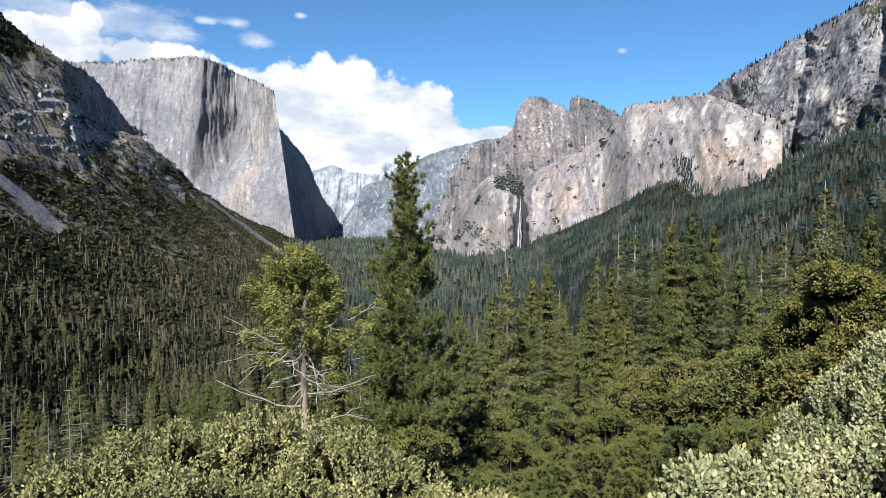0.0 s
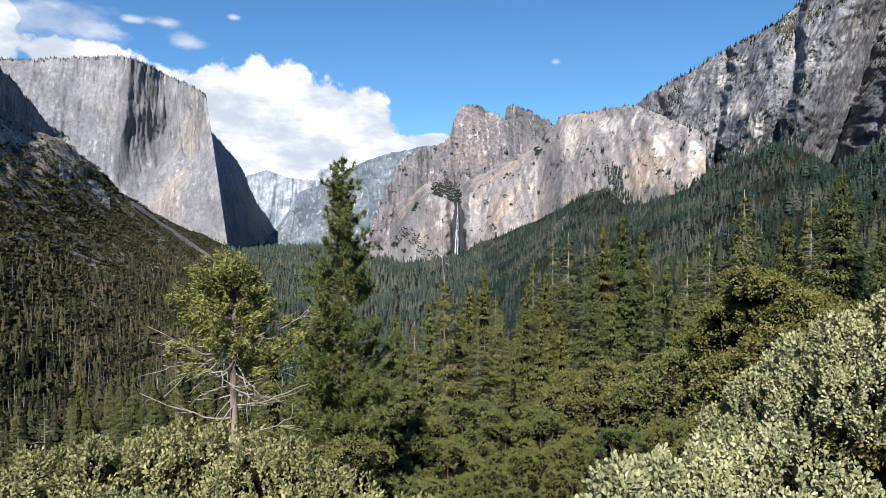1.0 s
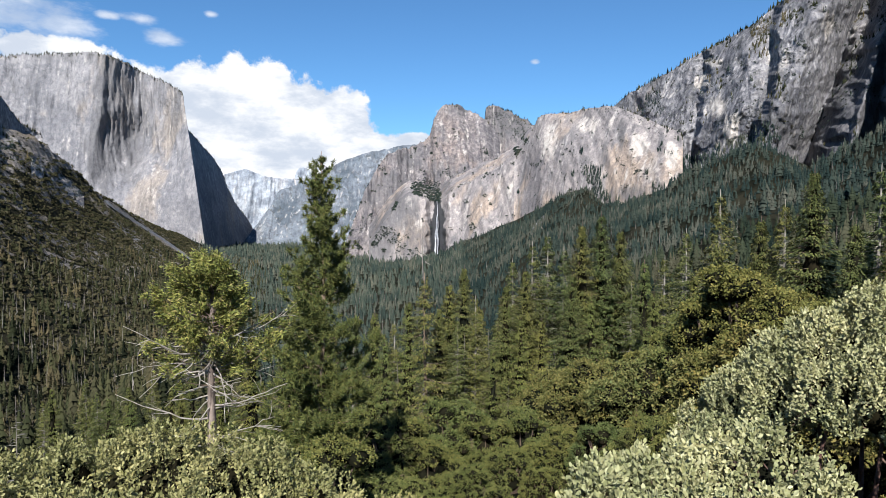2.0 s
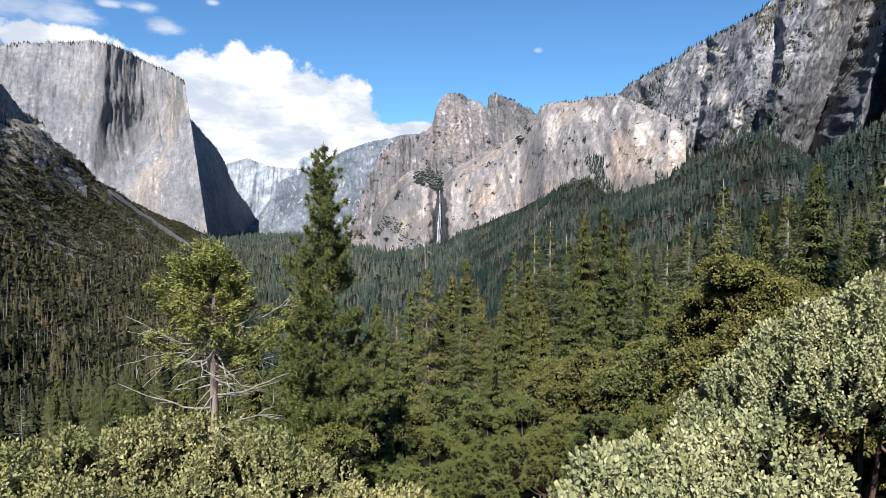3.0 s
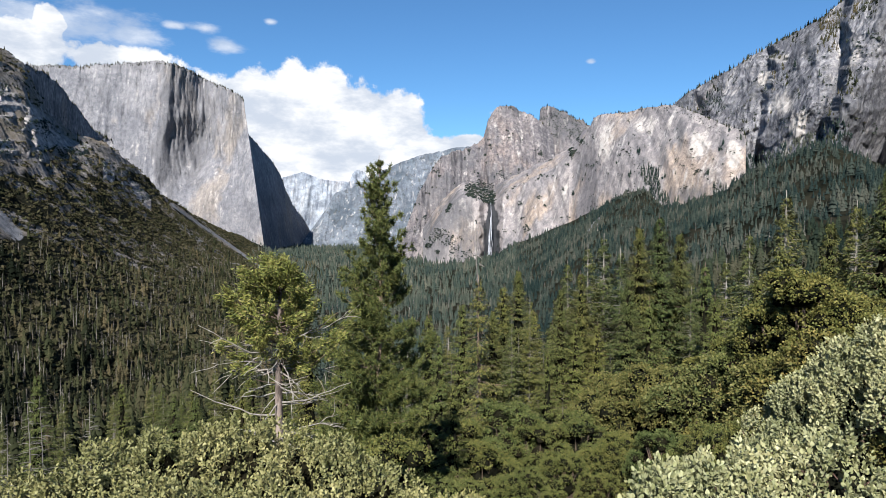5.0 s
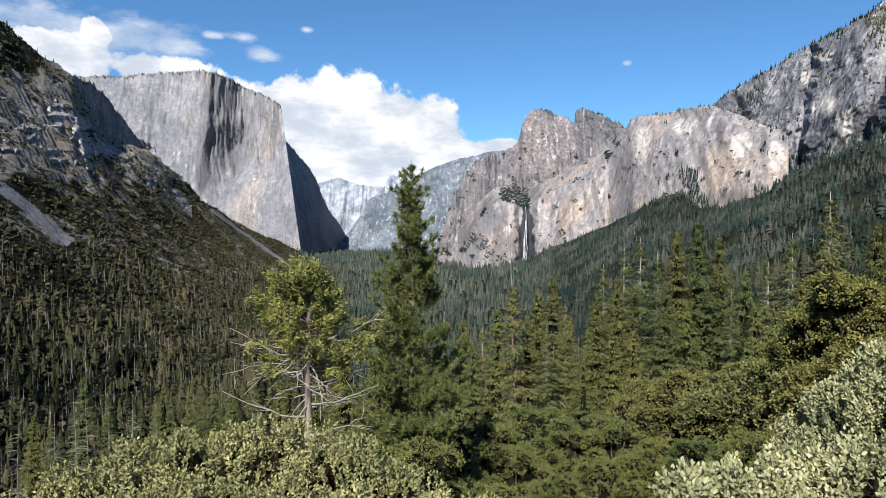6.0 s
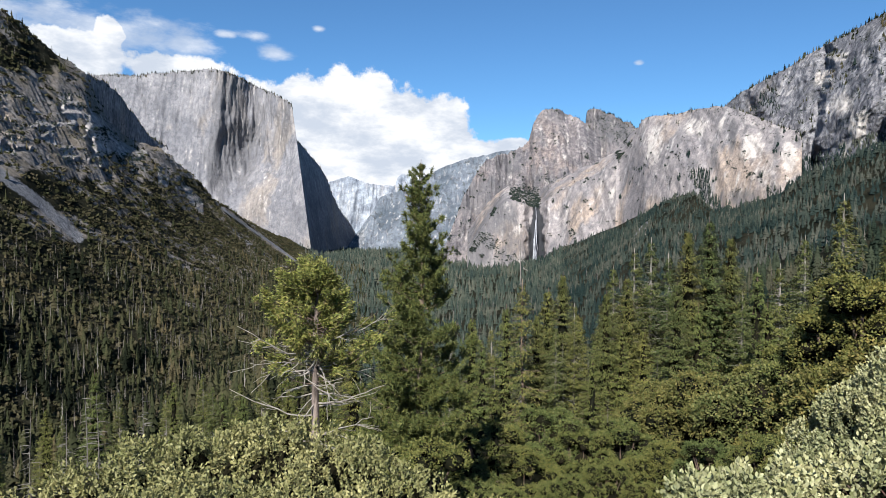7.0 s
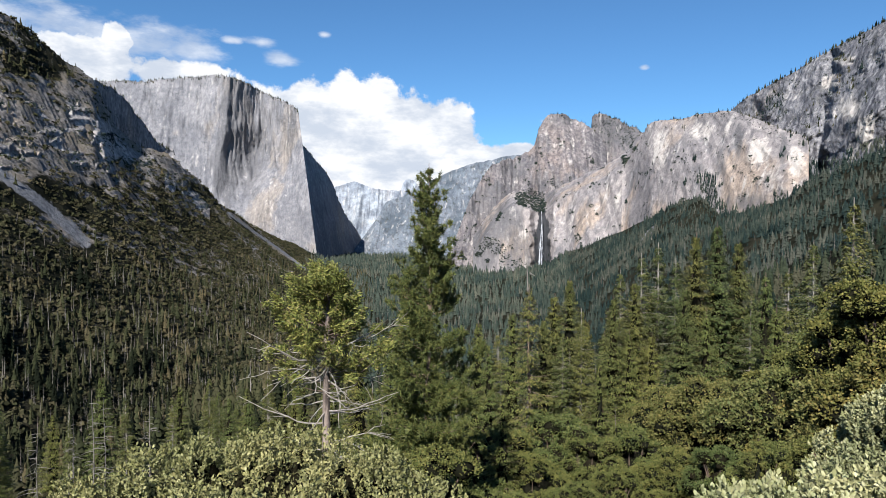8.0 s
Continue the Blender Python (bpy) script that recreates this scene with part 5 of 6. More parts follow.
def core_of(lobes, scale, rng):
    """The close inner twigs of a crown, near black so that shade is painted into its gaps: ragged lumps within its
    lobes.
    """
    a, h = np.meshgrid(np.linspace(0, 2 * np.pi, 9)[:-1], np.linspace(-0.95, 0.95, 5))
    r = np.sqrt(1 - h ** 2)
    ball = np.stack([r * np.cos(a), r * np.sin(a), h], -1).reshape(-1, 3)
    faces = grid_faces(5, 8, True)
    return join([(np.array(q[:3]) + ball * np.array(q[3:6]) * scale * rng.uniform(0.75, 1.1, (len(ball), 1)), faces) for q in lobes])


def oak(name, label, H, R, rng, leaf, leaf_size=0.24, per_m2=22, lobes_n=11, group="", low=0.25, category="tree"):
    """A broadleaf tree: short trunk, spreading limbs, crown of many leaf clumps."""
    root = tree_root(name, label, category, group)
    lobes = []
    for k in range(lobes_n):
        u = unit(rng.normal(size=3))
        u[2] = abs(u[2]) * 1.1 - 0.25
        deep = rng.uniform(0.60, 1.0)
        q = R * rng.uniform(0.13, 0.25)
        lobes.append((R * 0.84 * deep * u[0], R * 0.84 * deep * u[1], H * (low + 0.28) + H * (0.64 - low) * deep * u[2], q * 1.15, q * 1.15, q * 0.8))
    lobes.append((0, 0, H * (low + 0.22), R * 0.62, R * 0.62, H * 0.30))
    pts, nrm = lobed_shell(lobes[:-1], per_m2, rng, 0.26, 0.30, R * 0.10, -0.6, np.array([0, 0, H * (low + 0.15)]))
    k = 8
    tuft = unit(nrm + [0, 0, 0.35] + rng.normal(0, 0.45, nrm.shape))
    base = np.repeat(pts, k, 0) + rng.normal(0, leaf_size * 0.62, (len(pts) * k, 3))
    axis = unit(np.repeat(tuft, k, 0) + rng.normal(0, 0.55, (len(pts) * k, 3)))
    v, f = blades(base, axis, leaf_size * rng.uniform(0.6, 1.3, len(base)), leaf_size * 0.62, rng, "spray")
    part("crown", mesh_np("crown", v, f, leaf), root, "dense clumps of small leaves")
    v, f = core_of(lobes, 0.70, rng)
    tagged(part("thicket", mesh_np("thicket", v, f, TWIG_SHADE), root), kind="stuff")
    tr = np.array([[0, 0, -0.5], [0.03 * H, 0, 0.15 * H], [0, 0.03 * H, 0.35 * H], [0, 0, 0.6 * H]])
    v, f = tube(tr, [0.03 * H, 0.025 * H, 0.018 * H, 0.008 * H], 8)
    part("trunk", mesh_np("trunk", v, f, BARK, None, True), root)
    limbs = []
    for x, y, z, *_ in lobes[:-1]:
        s0 = np.array([0, 0.02 * H, 0.25 * H])
        limbs.append(tube(np.stack([s0, (s0 + [x, y, z]) / 2 + [0, 0, -0.04 * H], [x, y, z]]), [0.012 * H, 0.009 * H, 0.004 * H], 5))
    v, f = join(limbs)
    tagged(part("branchwork", mesh_np("branchwork", v, f, BARK, None, True), root), kind="stuff")
    return root


def snag(name, label, H, rng, group="", limbs_n=14, reach=0.16, droop=-0.05):
    """A dead tree: bare leaning trunk and broken grey limbs."""
    root = tree_root(name, label, "dead tree", group)
    tz = np.linspace(0, H, 8)
    v, f = tube(np.stack([0.015 * H * vnoise(tz / H * 2, 7.0), 0 * tz, tz], -1), 0.0065 * H * (1 - tz / H * 0.85), 7)
    part("trunk", mesh_np("trunk", v, f, SNAG_WOOD, None, True), root)
    limbs = []
    for k in range(limbs_n):
        z = H * rng.uniform(0.25, 0.92)
        br = grow_branch(np.array([0, 0, z]), rng.uniform(0, 6.28), H * reach * rng.uniform(0.3, 1.1) * (1.2 - z / H), 0.15, droop - 0.5, rng, 6, 0.12)
        v, f = tube(br, np.linspace(0.003 * H, 0.001 * H, len(br)), 4)
        part("limb", mesh_np("limb", v, f, SNAG_WOOD, None, True), root)
    return root


def stand(ob, b, d, top=None, height=None, turn=0.0, sink=0.2):
    """Set a tree on the land at a bearing and distance, scaled so that its top reaches an elevation angle."""
    z = float(land(np.array([b]), np.array([d]))[0]) - sink
    s = 1.0 if top is None else (EYE_Z + d * math.tan(radians(top)) - z) / height
    return Matrix.LocRotScale((d * math.sin(radians(b)), d * math.cos(radians(b)), z), Euler((0, 0, turn)), (s, s, s))


rt = np.random.default_rng(23)
main_pine = pine("pine_tree", "tall green ponderosa pine with an open pointed top", 20.0, 0.06, 4.1, 42, rt, PINE_NEEDLE, PINE_BARK)
main_pine.matrix_basis = stand(main_pine, -3.05, 31.5, 5.95, 20.0)

FIR_A = fir("fir_tree", "tall dense dark green fir on the slope", 40.0, 0.08, 6.8, 560, rt, FIR_LEAF, None, 0.52, 46, group="firs on the slope")
FIR_A.matrix_basis = stand(FIR_A, 21.05, 127, 0.9, 40.0)
FIR_B = fir("fir_tree", "slender fir with a bare lower trunk", 36.0, 0.20, 5.0, 400, rt, FIR_LEAF, GREY_WOOD, 0.48, 38, 0.62, core=0, group="firs on the slope")
FIR_B.matrix_basis = stand(FIR_B, 15.2, 122, -1.75, 36.0)
FIR_C = fir("fir_tree", "younger light green fir with sparse boughs", 26.0, 0.06, 4.6, 340, rt, YOUNG_FIR, None, 0.40, 38, 0.4, step=0.8, group="firs on the slope")
FIR_C.matrix_basis = stand(FIR_C, 12.2, 150, -8.4, 26.0)
GOLD_A = oak("oak_tree", "tall golden green oak with layered leafy boughs", 22.0, 5.8, rt, GOLD_LEAF, 0.22, 9.5, 90, "golden oaks", 0.06)
GOLD_A.matrix_basis = stand(GOLD_A, 32.3, 52, 1.1, 22.0)

for b, d, top, src, h, turn in [
        (16.5, 126, -2.2, FIR_B, 36.0, 1.0), (19.4, 124, -1.9, FIR_A, 40.0, 2.0), (22.6, 130, -2.3, FIR_A, 40.0, 4.0), (13.4, 128, -4.4, FIR_B, 36.0, 3.0),
        (17.9, 118, -3.4, FIR_B, 36.0, 5.0), (24.6, 120, -4.7, FIR_C, 26.0, 1.0), (9.2, 112, -5.5, FIR_A, 40.0, 1.5), (7.9, 118, -6.8, FIR_C, 26.0, 2.5),
        (10.6, 135, -8.6, FIR_C, 26.0, 0.7), (4.3, 120, -8.2, FIR_C, 26.0, 4.1), (3.0, 140, -9.6, FIR_B, 36.0, 2.2), (1.3, 150, -9.0, FIR_C, 26.0, 5.2),
        (14.2, 105, -9.5, FIR_C, 26.0, 3.4), (20.3, 108, -7.5, FIR_C, 26.0, 0.3), (26.2, 140, -3.9, FIR_B, 36.0, 1.2), (27.8, 150, -1.8, FIR_B, 36.0, 2.8),
        (30.4, 80, 0.9, FIR_B, 36.0, 4.4), (37.0, 75, 1.8, FIR_A, 40.0, 0.9), (39.7, 70, -1.9, FIR_A, 40.0, 3.1), (41.3, 85, 2.6, FIR_B, 36.0, 5.5), (44.0, 75, 2.0, FIR_A, 40.0, 1.1),
        (35.0, 90, 0.2, FIR_B, 36.0, 2.4), (28.6, 95, -5.6, FIR_C, 26.0, 3.6), (25.4, 100, -7.0, FIR_C, 26.0, 4.6),
        (-6.3, 95, -11.0, FIR_C, 26.0, 0.4), (-9.2, 110, -10.4, FIR_C, 26.0, 2.9), (-14.8, 120, -14.5, FIR_C, 26.0, 1.9), (-18.5, 130, -14.6, FIR_C, 26.0, 5.0),
        (-17.0, 150, -12.8, FIR_B, 36.0, 0.2), (-21.0, 170, -13.6, FIR_B, 36.0, 3.3), (-24.0, 190, -13.2, FIR_C, 26.0, 2.0), (-28.0, 200, -13.4, FIR_B, 36.0, 1.4),
        (-33.0, 180, -14.2, FIR_C, 26.0, 4.4), (-36.5, 210, -12.6, FIR_B, 36.0, 5.3), (2.2, 110, -11.2, FIR_C, 26.0, 1.1), (-0.6, 120, -10.2, FIR_B, 36.0, 2.1), (8.6, 100, -9.4, FIR_B, 36.0, 3.1), (10.2, 104, -7.6, FIR_B, 36.0, 4.1), (12.9, 112, -6.9, FIR_A, 40.0, 5.1), (14.6, 116, -5.6, FIR_A, 40.0, 0.1),
        (7.0, 104, -8.8, FIR_A, 40.0, 1.3), (16.0, 98, -9.6, FIR_C, 26.0, 3.3), (18.6, 104, -6.0, FIR_A, 40.0, 4.3), (23.6, 112, -6.2, FIR_B, 36.0, 5.3), 
        (33.4, 84, -1.6, FIR_A, 40.0, 3.9), (42.6, 66, -0.6, FIR_A, 40.0, 4.7), (11.8, 96, -12.0, FIR_C, 26.0, 1.7)]:
    copy_thing(src, stand(src, b, d, top, h, turn))
for b, d, top, turn, h in [(30.0, 57, -1.6, 1.0, 22.0), (36.3, 50, -1.9, 2.2, 22.0), (28.3, 60, -4.8, 3.7, 22.0), (34.6, 58, -0.6, 4.9, 22.0), (24.7, 66, -8.0, 0.5, 22.0), (40.5, 46, -5.0, 5.6, 22.0)]:
    copy_thing(GOLD_A, stand(GOLD_A, b, d, top, h, turn))

for k in range(30):
    q = np.random.default_rng(100 + k)
    src, h = (FIR_C, 26.0) if k % 3 else (FIR_B, 36.0)
    b, d, H = q.uniform(-42, -10), q.uniform(140, 250), q.uniform(13, 25)
    m = stand(src, b, d, None, h, q.uniform(0, 6))
    copy_thing(src, m @ Matrix.Scale(H / h, 4))
for b, d, top, turn in [(3.4, 40, -15.0, 2.4), (24.2, 36, -16.4, 0.9)]:
    copy_thing(FIR_C, stand(FIR_C, b, d, top, 26.0, turn))

# the thinning conifer with a bare spike for a top
old_fir = fir("old_conifer", "old thinning conifer with a bare dead spike top", 30.0, 0.15, 5.0, 300, rt, FIR_LEAF, PINE_BARK, 0.50, 30, 0.75, core=0)
old_fir.matrix_basis = stand(old_fir, 5.75, 96, -4.6, 30.0)
spike = snag("dead_tree", "bare grey dead spike rising above an old conifer", 36.0, rt, limbs_n=26, reach=0.055)
spike.matrix_basis = stand(spike, 5.74, 96.6, -0.65, 36.0)

pole = snag("dead_tree", "bare grey dead trunk among green conifers", 20.0, rt, "grey snags", 10, 0.08)
pole.matrix_basis = stand(pole, 11.5, 112, -6.2, 26.0)
for b, d, top, turn in [(9.3, 104, -7.7, 1.0), (13.1, 78, -12.8, 2.0), (3.2, 100, -10.4, 3.0), (17.1, 112, -8.8, 4.0), (20.7, 116, -8.6, 5.0), (28.0, 120, -4.2, 0.5), (33.6, 95, -0.2, 1.5), (41.0, 80, 1.3, 2.5)]:
    copy_thing(pole, stand(pole, b, d, top, 26.0, turn))
snag_l = snag("dead_tree", "weathered dead conifer with drooping bare limbs", 18.0, rt, "dead conifers on the slope", 38, 0.20, 0.2)
snag_l.matrix_basis = stand(snag_l, -30.3, 100, -12.3, 18.0)
for b, d, top, turn in [(-29.5, 102, -13.0, 1.0), (-26.3, 104, -12.9, 2.0), (-24.6, 100, -15.0, 3.0), (-34.1, 98, -14.3, 4.0), (-31.7, 103, -14.0, 5.0)]:
    copy_thing(snag_l, stand(snag_l, b, d, top, 18.0, turn))

OAK_A = oak("oak_tree", "rounded golden green oak on the slope", 12.0, 6.0, rt, OAK_LEAF, 0.22, 9.5, 44, "oaks on the slope")
OAK_A.matrix_basis = stand(OAK_A, 18.1, 66, -12.1, 12.0)
OAK_B = oak("oak_tree", "dense olive green oak below the overlook", 10.0, 4.6, rt, OAK_GREEN, 0.18, 13, 38, "oaks on the slope")
OAK_B.matrix_basis = stand(OAK_B, 8.2, 52, -14.8, 10.0)
for b, d, top, src, h, turn in [
        (21.5, 64, -11.5, OAK_A, 12.0, 1.0), (24.6, 60, -11.8, OAK_A, 12.0, 2.4), (26.6, 58, -10.0, OAK_A, 12.0, 3.3), (29.4, 56, -10.5, OAK_A, 12.0, 4.4), (32.0, 50, -9.0, OAK_A, 12.0, 5.1),
        (35.5, 46, -8.0, OAK_A, 12.0, 0.4), (39.5, 42, -7.5, OAK_A, 12.0, 1.9), (44.0, 42, -7.0, OAK_A, 12.0, 2.9),
        (11.2, 50, -16.0, OAK_B, 10.0, 1.0), (14.6, 54, -14.9, OAK_B, 10.0, 2.0), (6.0, 42, -17.6, OAK_B, 10.0, 3.0), (13.2, 40, -18.6, OAK_B, 10.0, 4.0), (17.6, 46, -16.6, OAK_B, 10.0, 5.0),
        (21.6, 44, -16.0, OAK_B, 10.0, 0.6), (25.4, 42, -15.0, OAK_B, 10.0, 1.6), (29.4, 40, -14.0, OAK_B, 10.0, 2.6), (16.4, 34, -20.0, OAK_B, 10.0, 3.6), (9.6, 36, -20.0, OAK_B, 10.0, 4.6),
        (22.6, 33, -19.0, OAK_B, 10.0, 5.6), (27.0, 32, -18.0, OAK_B, 10.0, 0.2), (12.5, 28, -22.0, OAK_B, 10.0, 1.2), (18.6, 27, -22.0, OAK_B, 10.0, 2.2), (2.8, 48, -15.6, OAK_B, 10.0, 0.9),
        (-1.0, 52, -15.8, OAK_B, 10.0, 1.9), (-7.5, 48, -16.4, OAK_B, 10.0, 2.9)]:
    copy_thing(src, stand(src, b, d, top, h, turn))
SCRUB_OAK = oak("scrub_oak", "dark leafy scrub oak on the steep bank", 6.0, 2.4, rt, OAK_GREEN, 0.10, 32, 26, "scrub oaks", 0.1, "shrub")
SCRUB_OAK.matrix_basis = stand(SCRUB_OAK, -2.6, 20, -15.6, 6.0)
for b, d, top, turn in [(-6.6, 19, -17.0, 1.0), (1.6, 20, -18.0, 2.0), (4.8, 22, -18.8, 3.0), (-9.4, 22, -15.8, 4.0), (0.2, 16, -21.0, 5.0), (7.0, 19, -21.4, 0.7), (-35.8, 22, -17.6, 1.7), (-39.0, 20, -16.8, 2.7), (-13.5, 24, -17.0, 3.3), (-15.5, 20, -16.8, 0.5), (-11.3, 17, -17.6, 1.5), (-18.5, 22, -17.2, 2.5), (-22.5, 24, -17.6, 3.5), (-27.0, 24, -18.4, 4.5), (-5.0, 25, -15.6, 5.5)]:
    copy_thing(SCRUB_OAK, stand(SCRUB_OAK, b, d, top, 6.0, turn))


# ---- the cedar with bare lower limbs ----
def cedar():
    rc = np.random.default_rng(5)
    root = tree_root("cedar_tree", "young incense cedar with dead bare lower limbs")
    H = 4.9
    tz = np.linspace(0, H, 16)
    mid = np.stack([0.05 * vnoise(tz * 1.1, 1.0), 0.05 * vnoise(tz * 1.1, 8.0), tz], -1)
    v, f = tube(mid, 0.098 * (1 - tz / H) ** 0.75 * (1 + 0.06 * vnoise(tz * 5, 2.0)) + 0.008, 12)
    part("trunk", mesh_np("trunk", v, f, CEDAR_BARK, None, True), root, "reddish shredding bark")

    def axis_at(z):
        return np.array([np.interp(z, tz, mid[:, 0]), np.interp(z, tz, mid[:, 1]), z])

    for k in range(33):
        z = rc.uniform(2.0, 3.7)
        az = math.pi * (k % 2) + rc.normal(0, 0.7)
        reach = rc.uniform(0.45, 1.30)
        br = grow_branch(axis_at(z), az, reach, rc.uniform(-0.45, 0.35), rc.uniform(-0.6, 0.6), rc, 9, 0.40)
        dead = [tube(br, np.linspace(0.0145, 0.004, 9) * rc.uniform(0.7, 1.2), 5)]
        for j in range(rc.integers(2, 6)):
            i = rc.integers(3, 8)
            tw = grow_branch(br[i], az + rc.normal(0, 0.9), reach * rc.uniform(0.2, 0.5), rc.uniform(-0.5, 0.5), rc.uniform(-0.4, 0.5), rc, 6, 0.25)
            dead.append(tube(tw, np.linspace(0.006, 0.0025, 6), 4))
        v, f = join(dead)
        part("dead_limb", mesh_np("dead_limb", v, f, GREY_WOOD, None, True), root, "bare pale grey limb")
    live, base, axis = [], [], []
    for k in range(76):
        u = rc.random() ** 0.85
        z = 3.0 + 1.85 * u
        az = rc.uniform(0, 2 * math.pi)
        reach = (1.12 * (1 - u) ** 0.62 + 0.10) * rc.uniform(0.35, 1.15)
        br = grow_branch(axis_at(z), az, reach, 0.05 + 0.25 * u, 0.45, rc, 7, 0.15)
        live.append(tube(br, np.linspace(0.010, 0.003, 7), 5))
        for j in range(7):
            t = rc.uniform(0.50, 1.0)
            p = np.array([np.interp(t, np.linspace(0, 1, 7), br[:, i]) for i in range(3)]) + rc.normal(0, 0.05, 3)
            n = 64
            dirn = unit(np.array([math.cos(az), math.sin(az), 0.55]) + rc.normal(0, 0.5, 3))
            base.append(p + dirn * rc.uniform(-0.06, 0.06, (n, 1)) + rc.normal(0, 0.030, (n, 3)))
            axis.append(unit(dirn + rc.normal(0, 0.4, (n, 3))))
    base, axis = np.concatenate(base), np.concatenate(axis)
    v, f = blades(base, axis, 0.060 * rc.uniform(0.6, 1.4, len(base)), 0.019, rc, "spray", 0.1)
    part("crown", mesh_np("crown", v, f, CEDAR_LEAF), root, "yellow-green flat leaf sprays")
    v, f = join(live)
    tagged(part("branchwork", mesh_np("branchwork", v, f, BARK, None, True), root), kind="stuff")
    root.matrix_basis = stand(root, -12.15, 10.7, -3.35, H)
    return root


cedar()


# ---- manzanita shrubs at the overlook's edge ----
def manzanita(label, lobes, shoots, rng, skin, single=220, leaf_len=0.042, holes=0.42, gaps=1.0, close=0.80, near=1.0):
    """A shrub of upright shoots set with oval leaves; lobes are (bearing, elevation of top, distance, radius, height radius)."""
    b0 = np.mean([l[0] for l in lobes])
    d0 = np.mean([l[2] for l in lobes])
    eye = np.array([0.08, -0.01, EYE_Z])
    foot = eye + near * (at(b0, 0, d0) - eye)
    foot[2] = land(np.array([b0]), np.array([d0 * near]))[0]
    root = tree_root("manzanita_shrub", label, "shrub")
    root.location = foot
    ell, clumps = [], []
    for b, e, d, r, rz in lobes:
        p = eye + near * (at(b, e, d) - eye) - foot
        count = int(21 * gaps * (r + rz) ** 2) + 6
        r, rz = r * near, rz * near
        c = np.array([p[0], p[1], p[2] - rz])
        ell.append((*c, r * 0.8, r * 0.8, rz * 0.8))
        u = unit(rng.normal(size=(count * 3, 3)))
        u = u[u[:, 2] > -0.3][:count]
        for q in u:
            size = rng.uniform(0.09, 0.19) * near
            k = c + q * (np.array([r, r, rz]) - size * 0.8) * rng.uniform(0.9, 1.06)
            clumps.append((*k, size, size, size * 1.15))
    pts, nrm = lobed_shell(clumps, shoots * 0.46 / near ** 2, rng, 0.30, holes, 0.20 * near, -0.45)
    k = 13
    stem = unit(nrm * 0.55 + [0, 0, 0.75] + rng.normal(0, 0.30, nrm.shape))
    t = np.linspace(-1, 0.05, k)[None] + rng.normal(0, 0.05, (len(pts), k))
    base = (pts[:, None] + stem[:, None] * (0.13 * near * t)[..., None]).reshape(-1, 3)
    axs = np.repeat(stem, k, 0)
    spin = unit(np.cross(axs, unit(rng.normal(size=axs.shape))))
    tilt = np.where(t.ravel() > -0.15, 0.35, 0.85)[:, None]
    axis = unit(axs * 0.75 + spin * tilt + rng.normal(0, 0.12, axs.shape))
    size = near * leaf_len * rng.uniform(0.55, 1.15, len(base))
    pick = rng.choice(len(base), single, False)
    rest = np.ones(len(base), bool)
    rest[pick] = False
    v, f = blades(base[rest], axis[rest], size[rest], size[rest] * 0.58, rng, "leaf", 0.16)
    tagged(part("foliage", mesh_np("foliage", v, f, skin), root, "pale grey-green oval leaves"), kind="stuff")
    lv, lf = blades(np.zeros((1, 3)), np.array([[0, 0, 1.0]]), 1.0, 0.66, np.random.default_rng(1), "leaf", 0.16)
    leaf_me = mesh_np("leaf", lv, lf, skin)
    for i in pick:
        ob = part("leaf", leaf_me, root)
        q = Vector(axis[i]).to_track_quat("Z", "Y")
        ob.matrix_basis = Matrix.LocRotScale(Vector(base[i]), q, Vector((size[i],) * 3))
    stems, twigs = [], []
    for x, y, z, rx, ry, rz in ell:
        gx, gy = x * 0.55, y * 0.55
        bb, dd = math.degrees(math.atan2(gx + foot[0], gy + foot[1])), math.hypot(gx + foot[0], gy + foot[1])
        ground = float(land(np.array([bb]), np.array([dd]))[0]) - foot[2] - 0.05
        a = np.array([gx, gy, ground])
        c = np.array([x, y, z - rz * 0.2])
        way = np.stack([a, a + (c - a) * 0.35 + rng.normal(0, 0.06, 3), a + (c - a) * 0.7 + rng.normal(0, 0.06, 3), c])
        stems.append(tube(way, [0.035 * near, 0.028 * near, 0.022 * near, 0.014 * near], 7))
        closest = np.argsort(((pts - c) ** 2).sum(1))[:400]
        for i in rng.choice(closest, min(60, len(closest)), False):
            e = pts[i] - stem[i] * 0.10 * near
            twigs.append(tube(np.stack([c, (c + e) / 2 + rng.normal(0, 0.04 * near, 3), e]), [0.011 * near, 0.007 * near, 0.004 * near], 4))
    for st in stems:
        part("stem", mesh_np("stem", *st, RED_STEM, None, True), root, "smooth dark red stem")
    # near-black lumps that paint shade into the shrub's gaps
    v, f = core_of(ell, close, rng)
    tagged(part("thicket", mesh_np("thicket", v, f, TWIG_SHADE), root), kind="stuff")
    v, f = join(twigs)
    tagged(part("branchwork", mesh_np("branchwork", v, f, RED_STEM, None, True), root), kind="stuff")
    return root


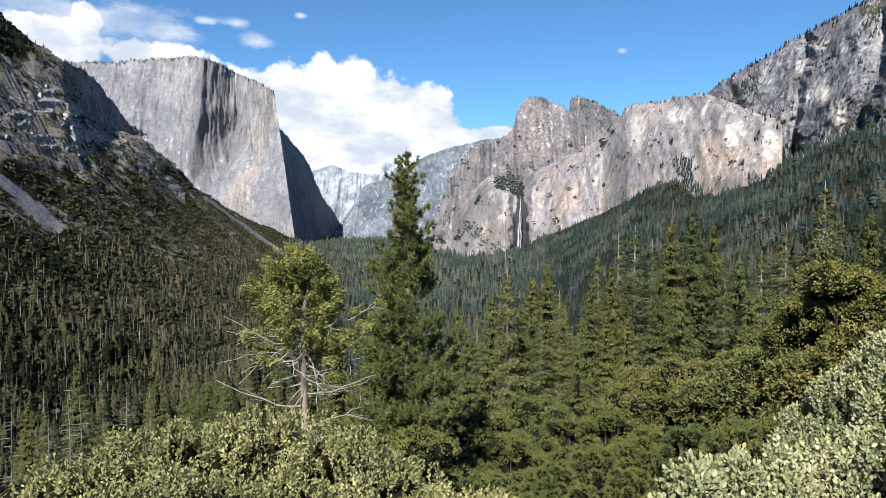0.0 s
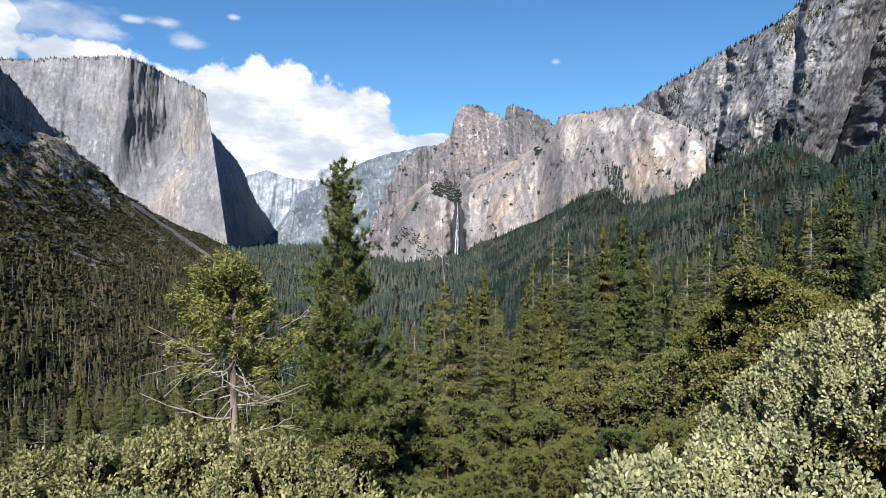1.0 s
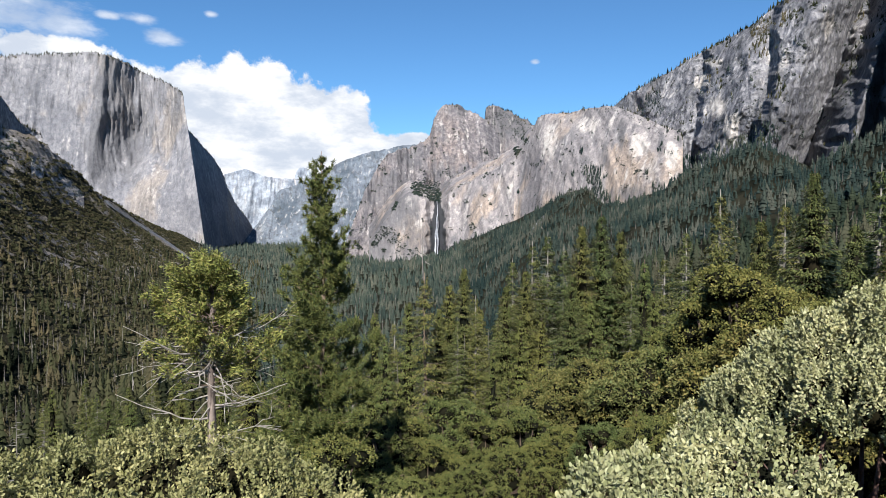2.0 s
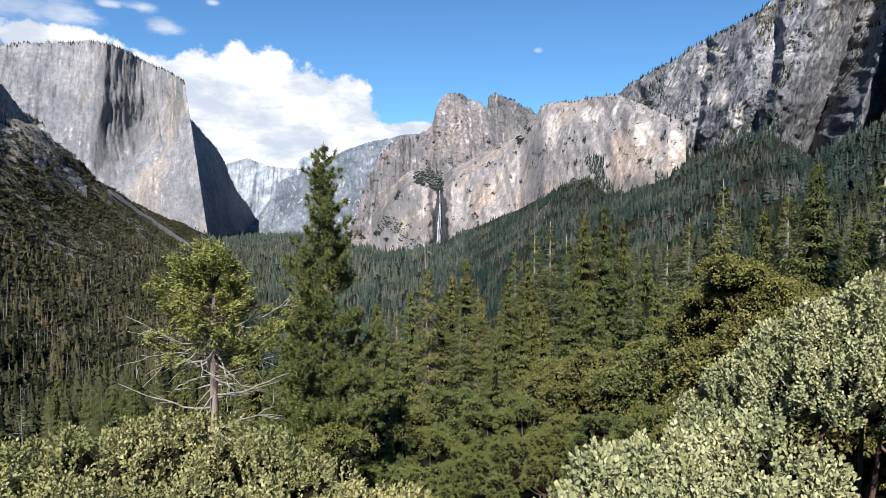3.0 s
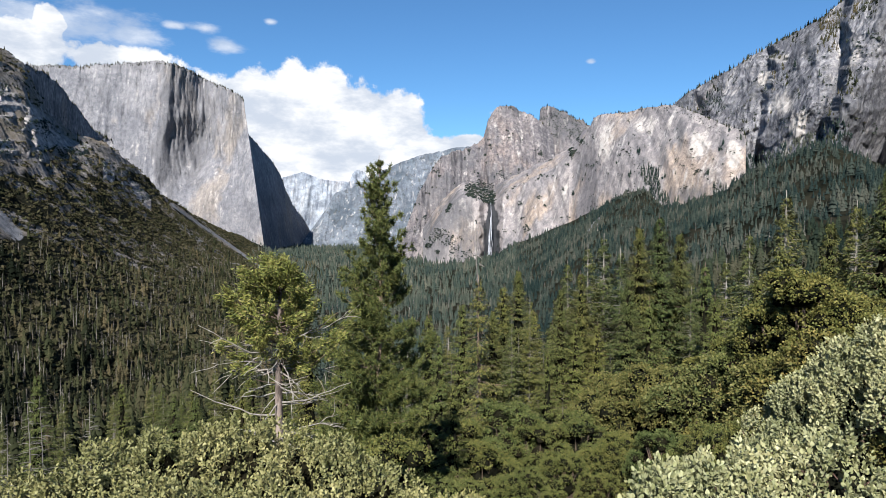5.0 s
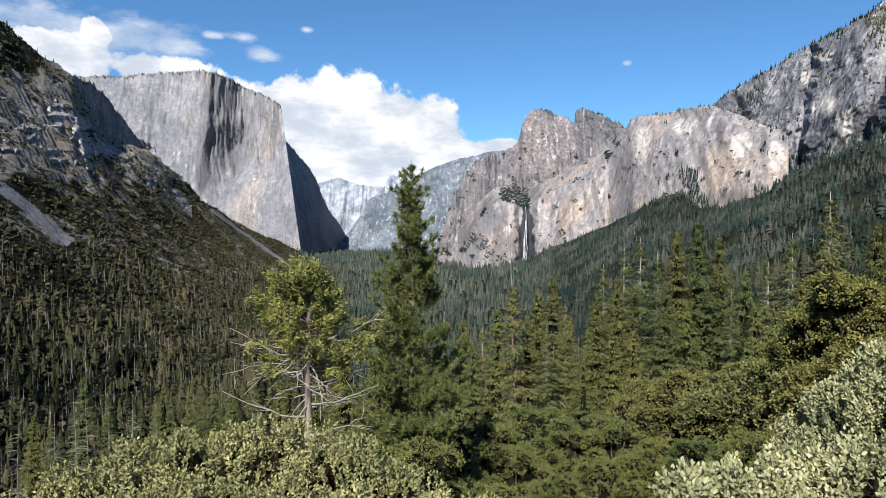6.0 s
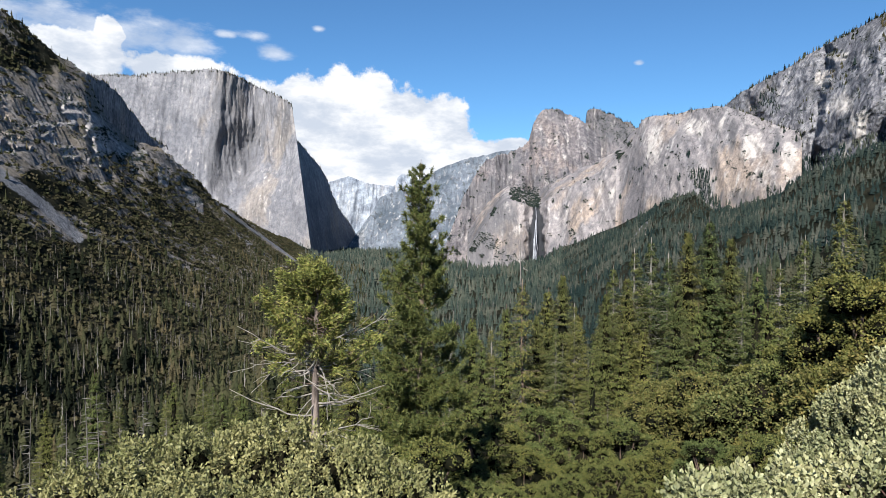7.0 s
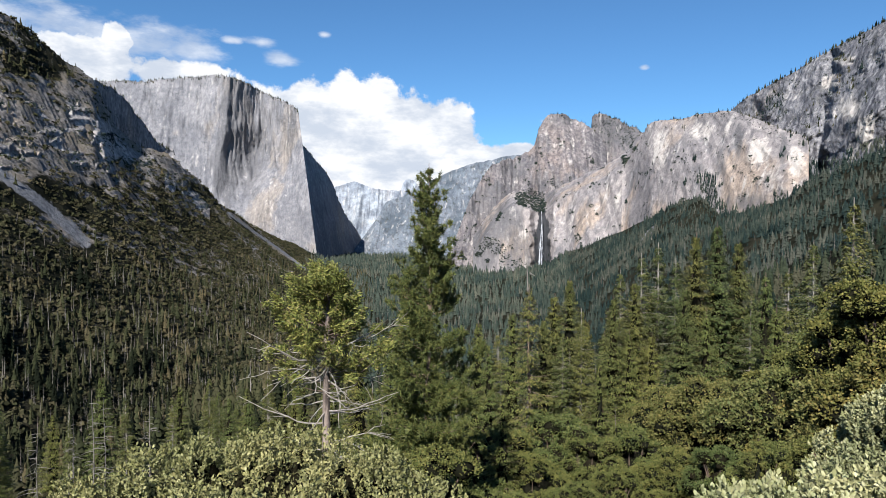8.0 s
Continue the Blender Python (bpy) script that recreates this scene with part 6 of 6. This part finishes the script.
rm = np.random.default_rng(31)
manzanita("broad pale grey-green manzanita shrub on the slope's edge",
          [(-35.0, -19.6, 6.6, 0.55, 0.6), (-31.0, -18.2, 6.5, 0.6, 0.65), (-27.0, -17.4, 6.5, 0.6, 0.7), (-22.5, -16.3, 6.7, 0.62, 0.75), (-18.5, -16.5, 6.6, 0.6, 0.75), (-15.0, -16.1, 6.5, 0.6, 0.75),
           (-11.0, -17.2, 6.4, 0.6, 0.7), (-7.3, -18.8, 6.3, 0.55, 0.65), (-3.2, -20.8, 6.1, 0.5, 0.6), (1.0, -22.4, 5.9, 0.45, 0.55), (4.5, -23.6, 5.8, 0.4, 0.5),
           (-33.0, -22.6, 5.6, 0.5, 0.5), (-28.0, -21.4, 5.5, 0.55, 0.55), (-23.5, -20.4, 5.5, 0.5, 0.55), (-18.5, -20.6, 5.5, 0.5, 0.55), (-13.5, -20.6, 5.4, 0.5, 0.55), (-9.0, -22.0, 5.3, 0.45, 0.5), (-5.0, -23.8, 5.2, 0.4, 0.45),
           (-20.0, -25.5, 4.6, 0.5, 0.5), (-27.0, -26.0, 4.6, 0.5, 0.5)], 400, rm, OLIVE_MANZANITA, leaf_len=0.037)
manzanita("leafy pale green manzanita shrub close to the overlook",
          [(18.8, -23.6, 3.5, 0.16, 0.26), (21.8, -20.4, 3.8, 0.18, 0.3), (24.8, -18.6, 4.3, 0.26, 0.36), (28.5, -18.0, 4.5, 0.26, 0.4), (32.0, -16.4, 4.8, 0.32, 0.45), (35.2, -15.0, 4.9, 0.34, 0.5), (37.6, -16.8, 4.6, 0.28, 0.4),
           (21.8, -24.0, 3.3, 0.22, 0.3), (26.0, -22.5, 3.5, 0.26, 0.32), (31.0, -21.0, 4.0, 0.3, 0.36), (36.0, -20.5, 4.1, 0.3, 0.36), (41.0, -22.0, 4.1, 0.3, 0.34), (46.0, -20.0, 4.2, 0.35, 0.4)], 640, rm, MANZANITA, leaf_len=0.038, near=1.5, gaps=1.5, close=0.60)
manzanita("tall pale manzanita shrub with dark gaps between branches",
          [(29.4, -14.6, 8.8, 0.38, 0.6), (31.0, -12.8, 8.7, 0.45, 0.7), (33.0, -10.8, 8.6, 0.5, 0.75), (35.4, -8.6, 8.5, 0.6, 0.8), (38.6, -6.4, 8.4, 0.6, 0.8), (41.6, -4.6, 8.3, 0.7, 0.9), (46.0, -3.5, 8.3, 0.8, 1.0),
           (30.4, -16.4, 8.4, 0.35, 0.4), (38.8, -10.2, 7.8, 0.45, 0.5), (42.2, -9.2, 7.6, 0.55, 0.6), (46.5, -10.0, 7.4, 0.6, 0.7)], 560, rm, MANZANITA, gaps=2.0, close=0.60, leaf_len=0.041)
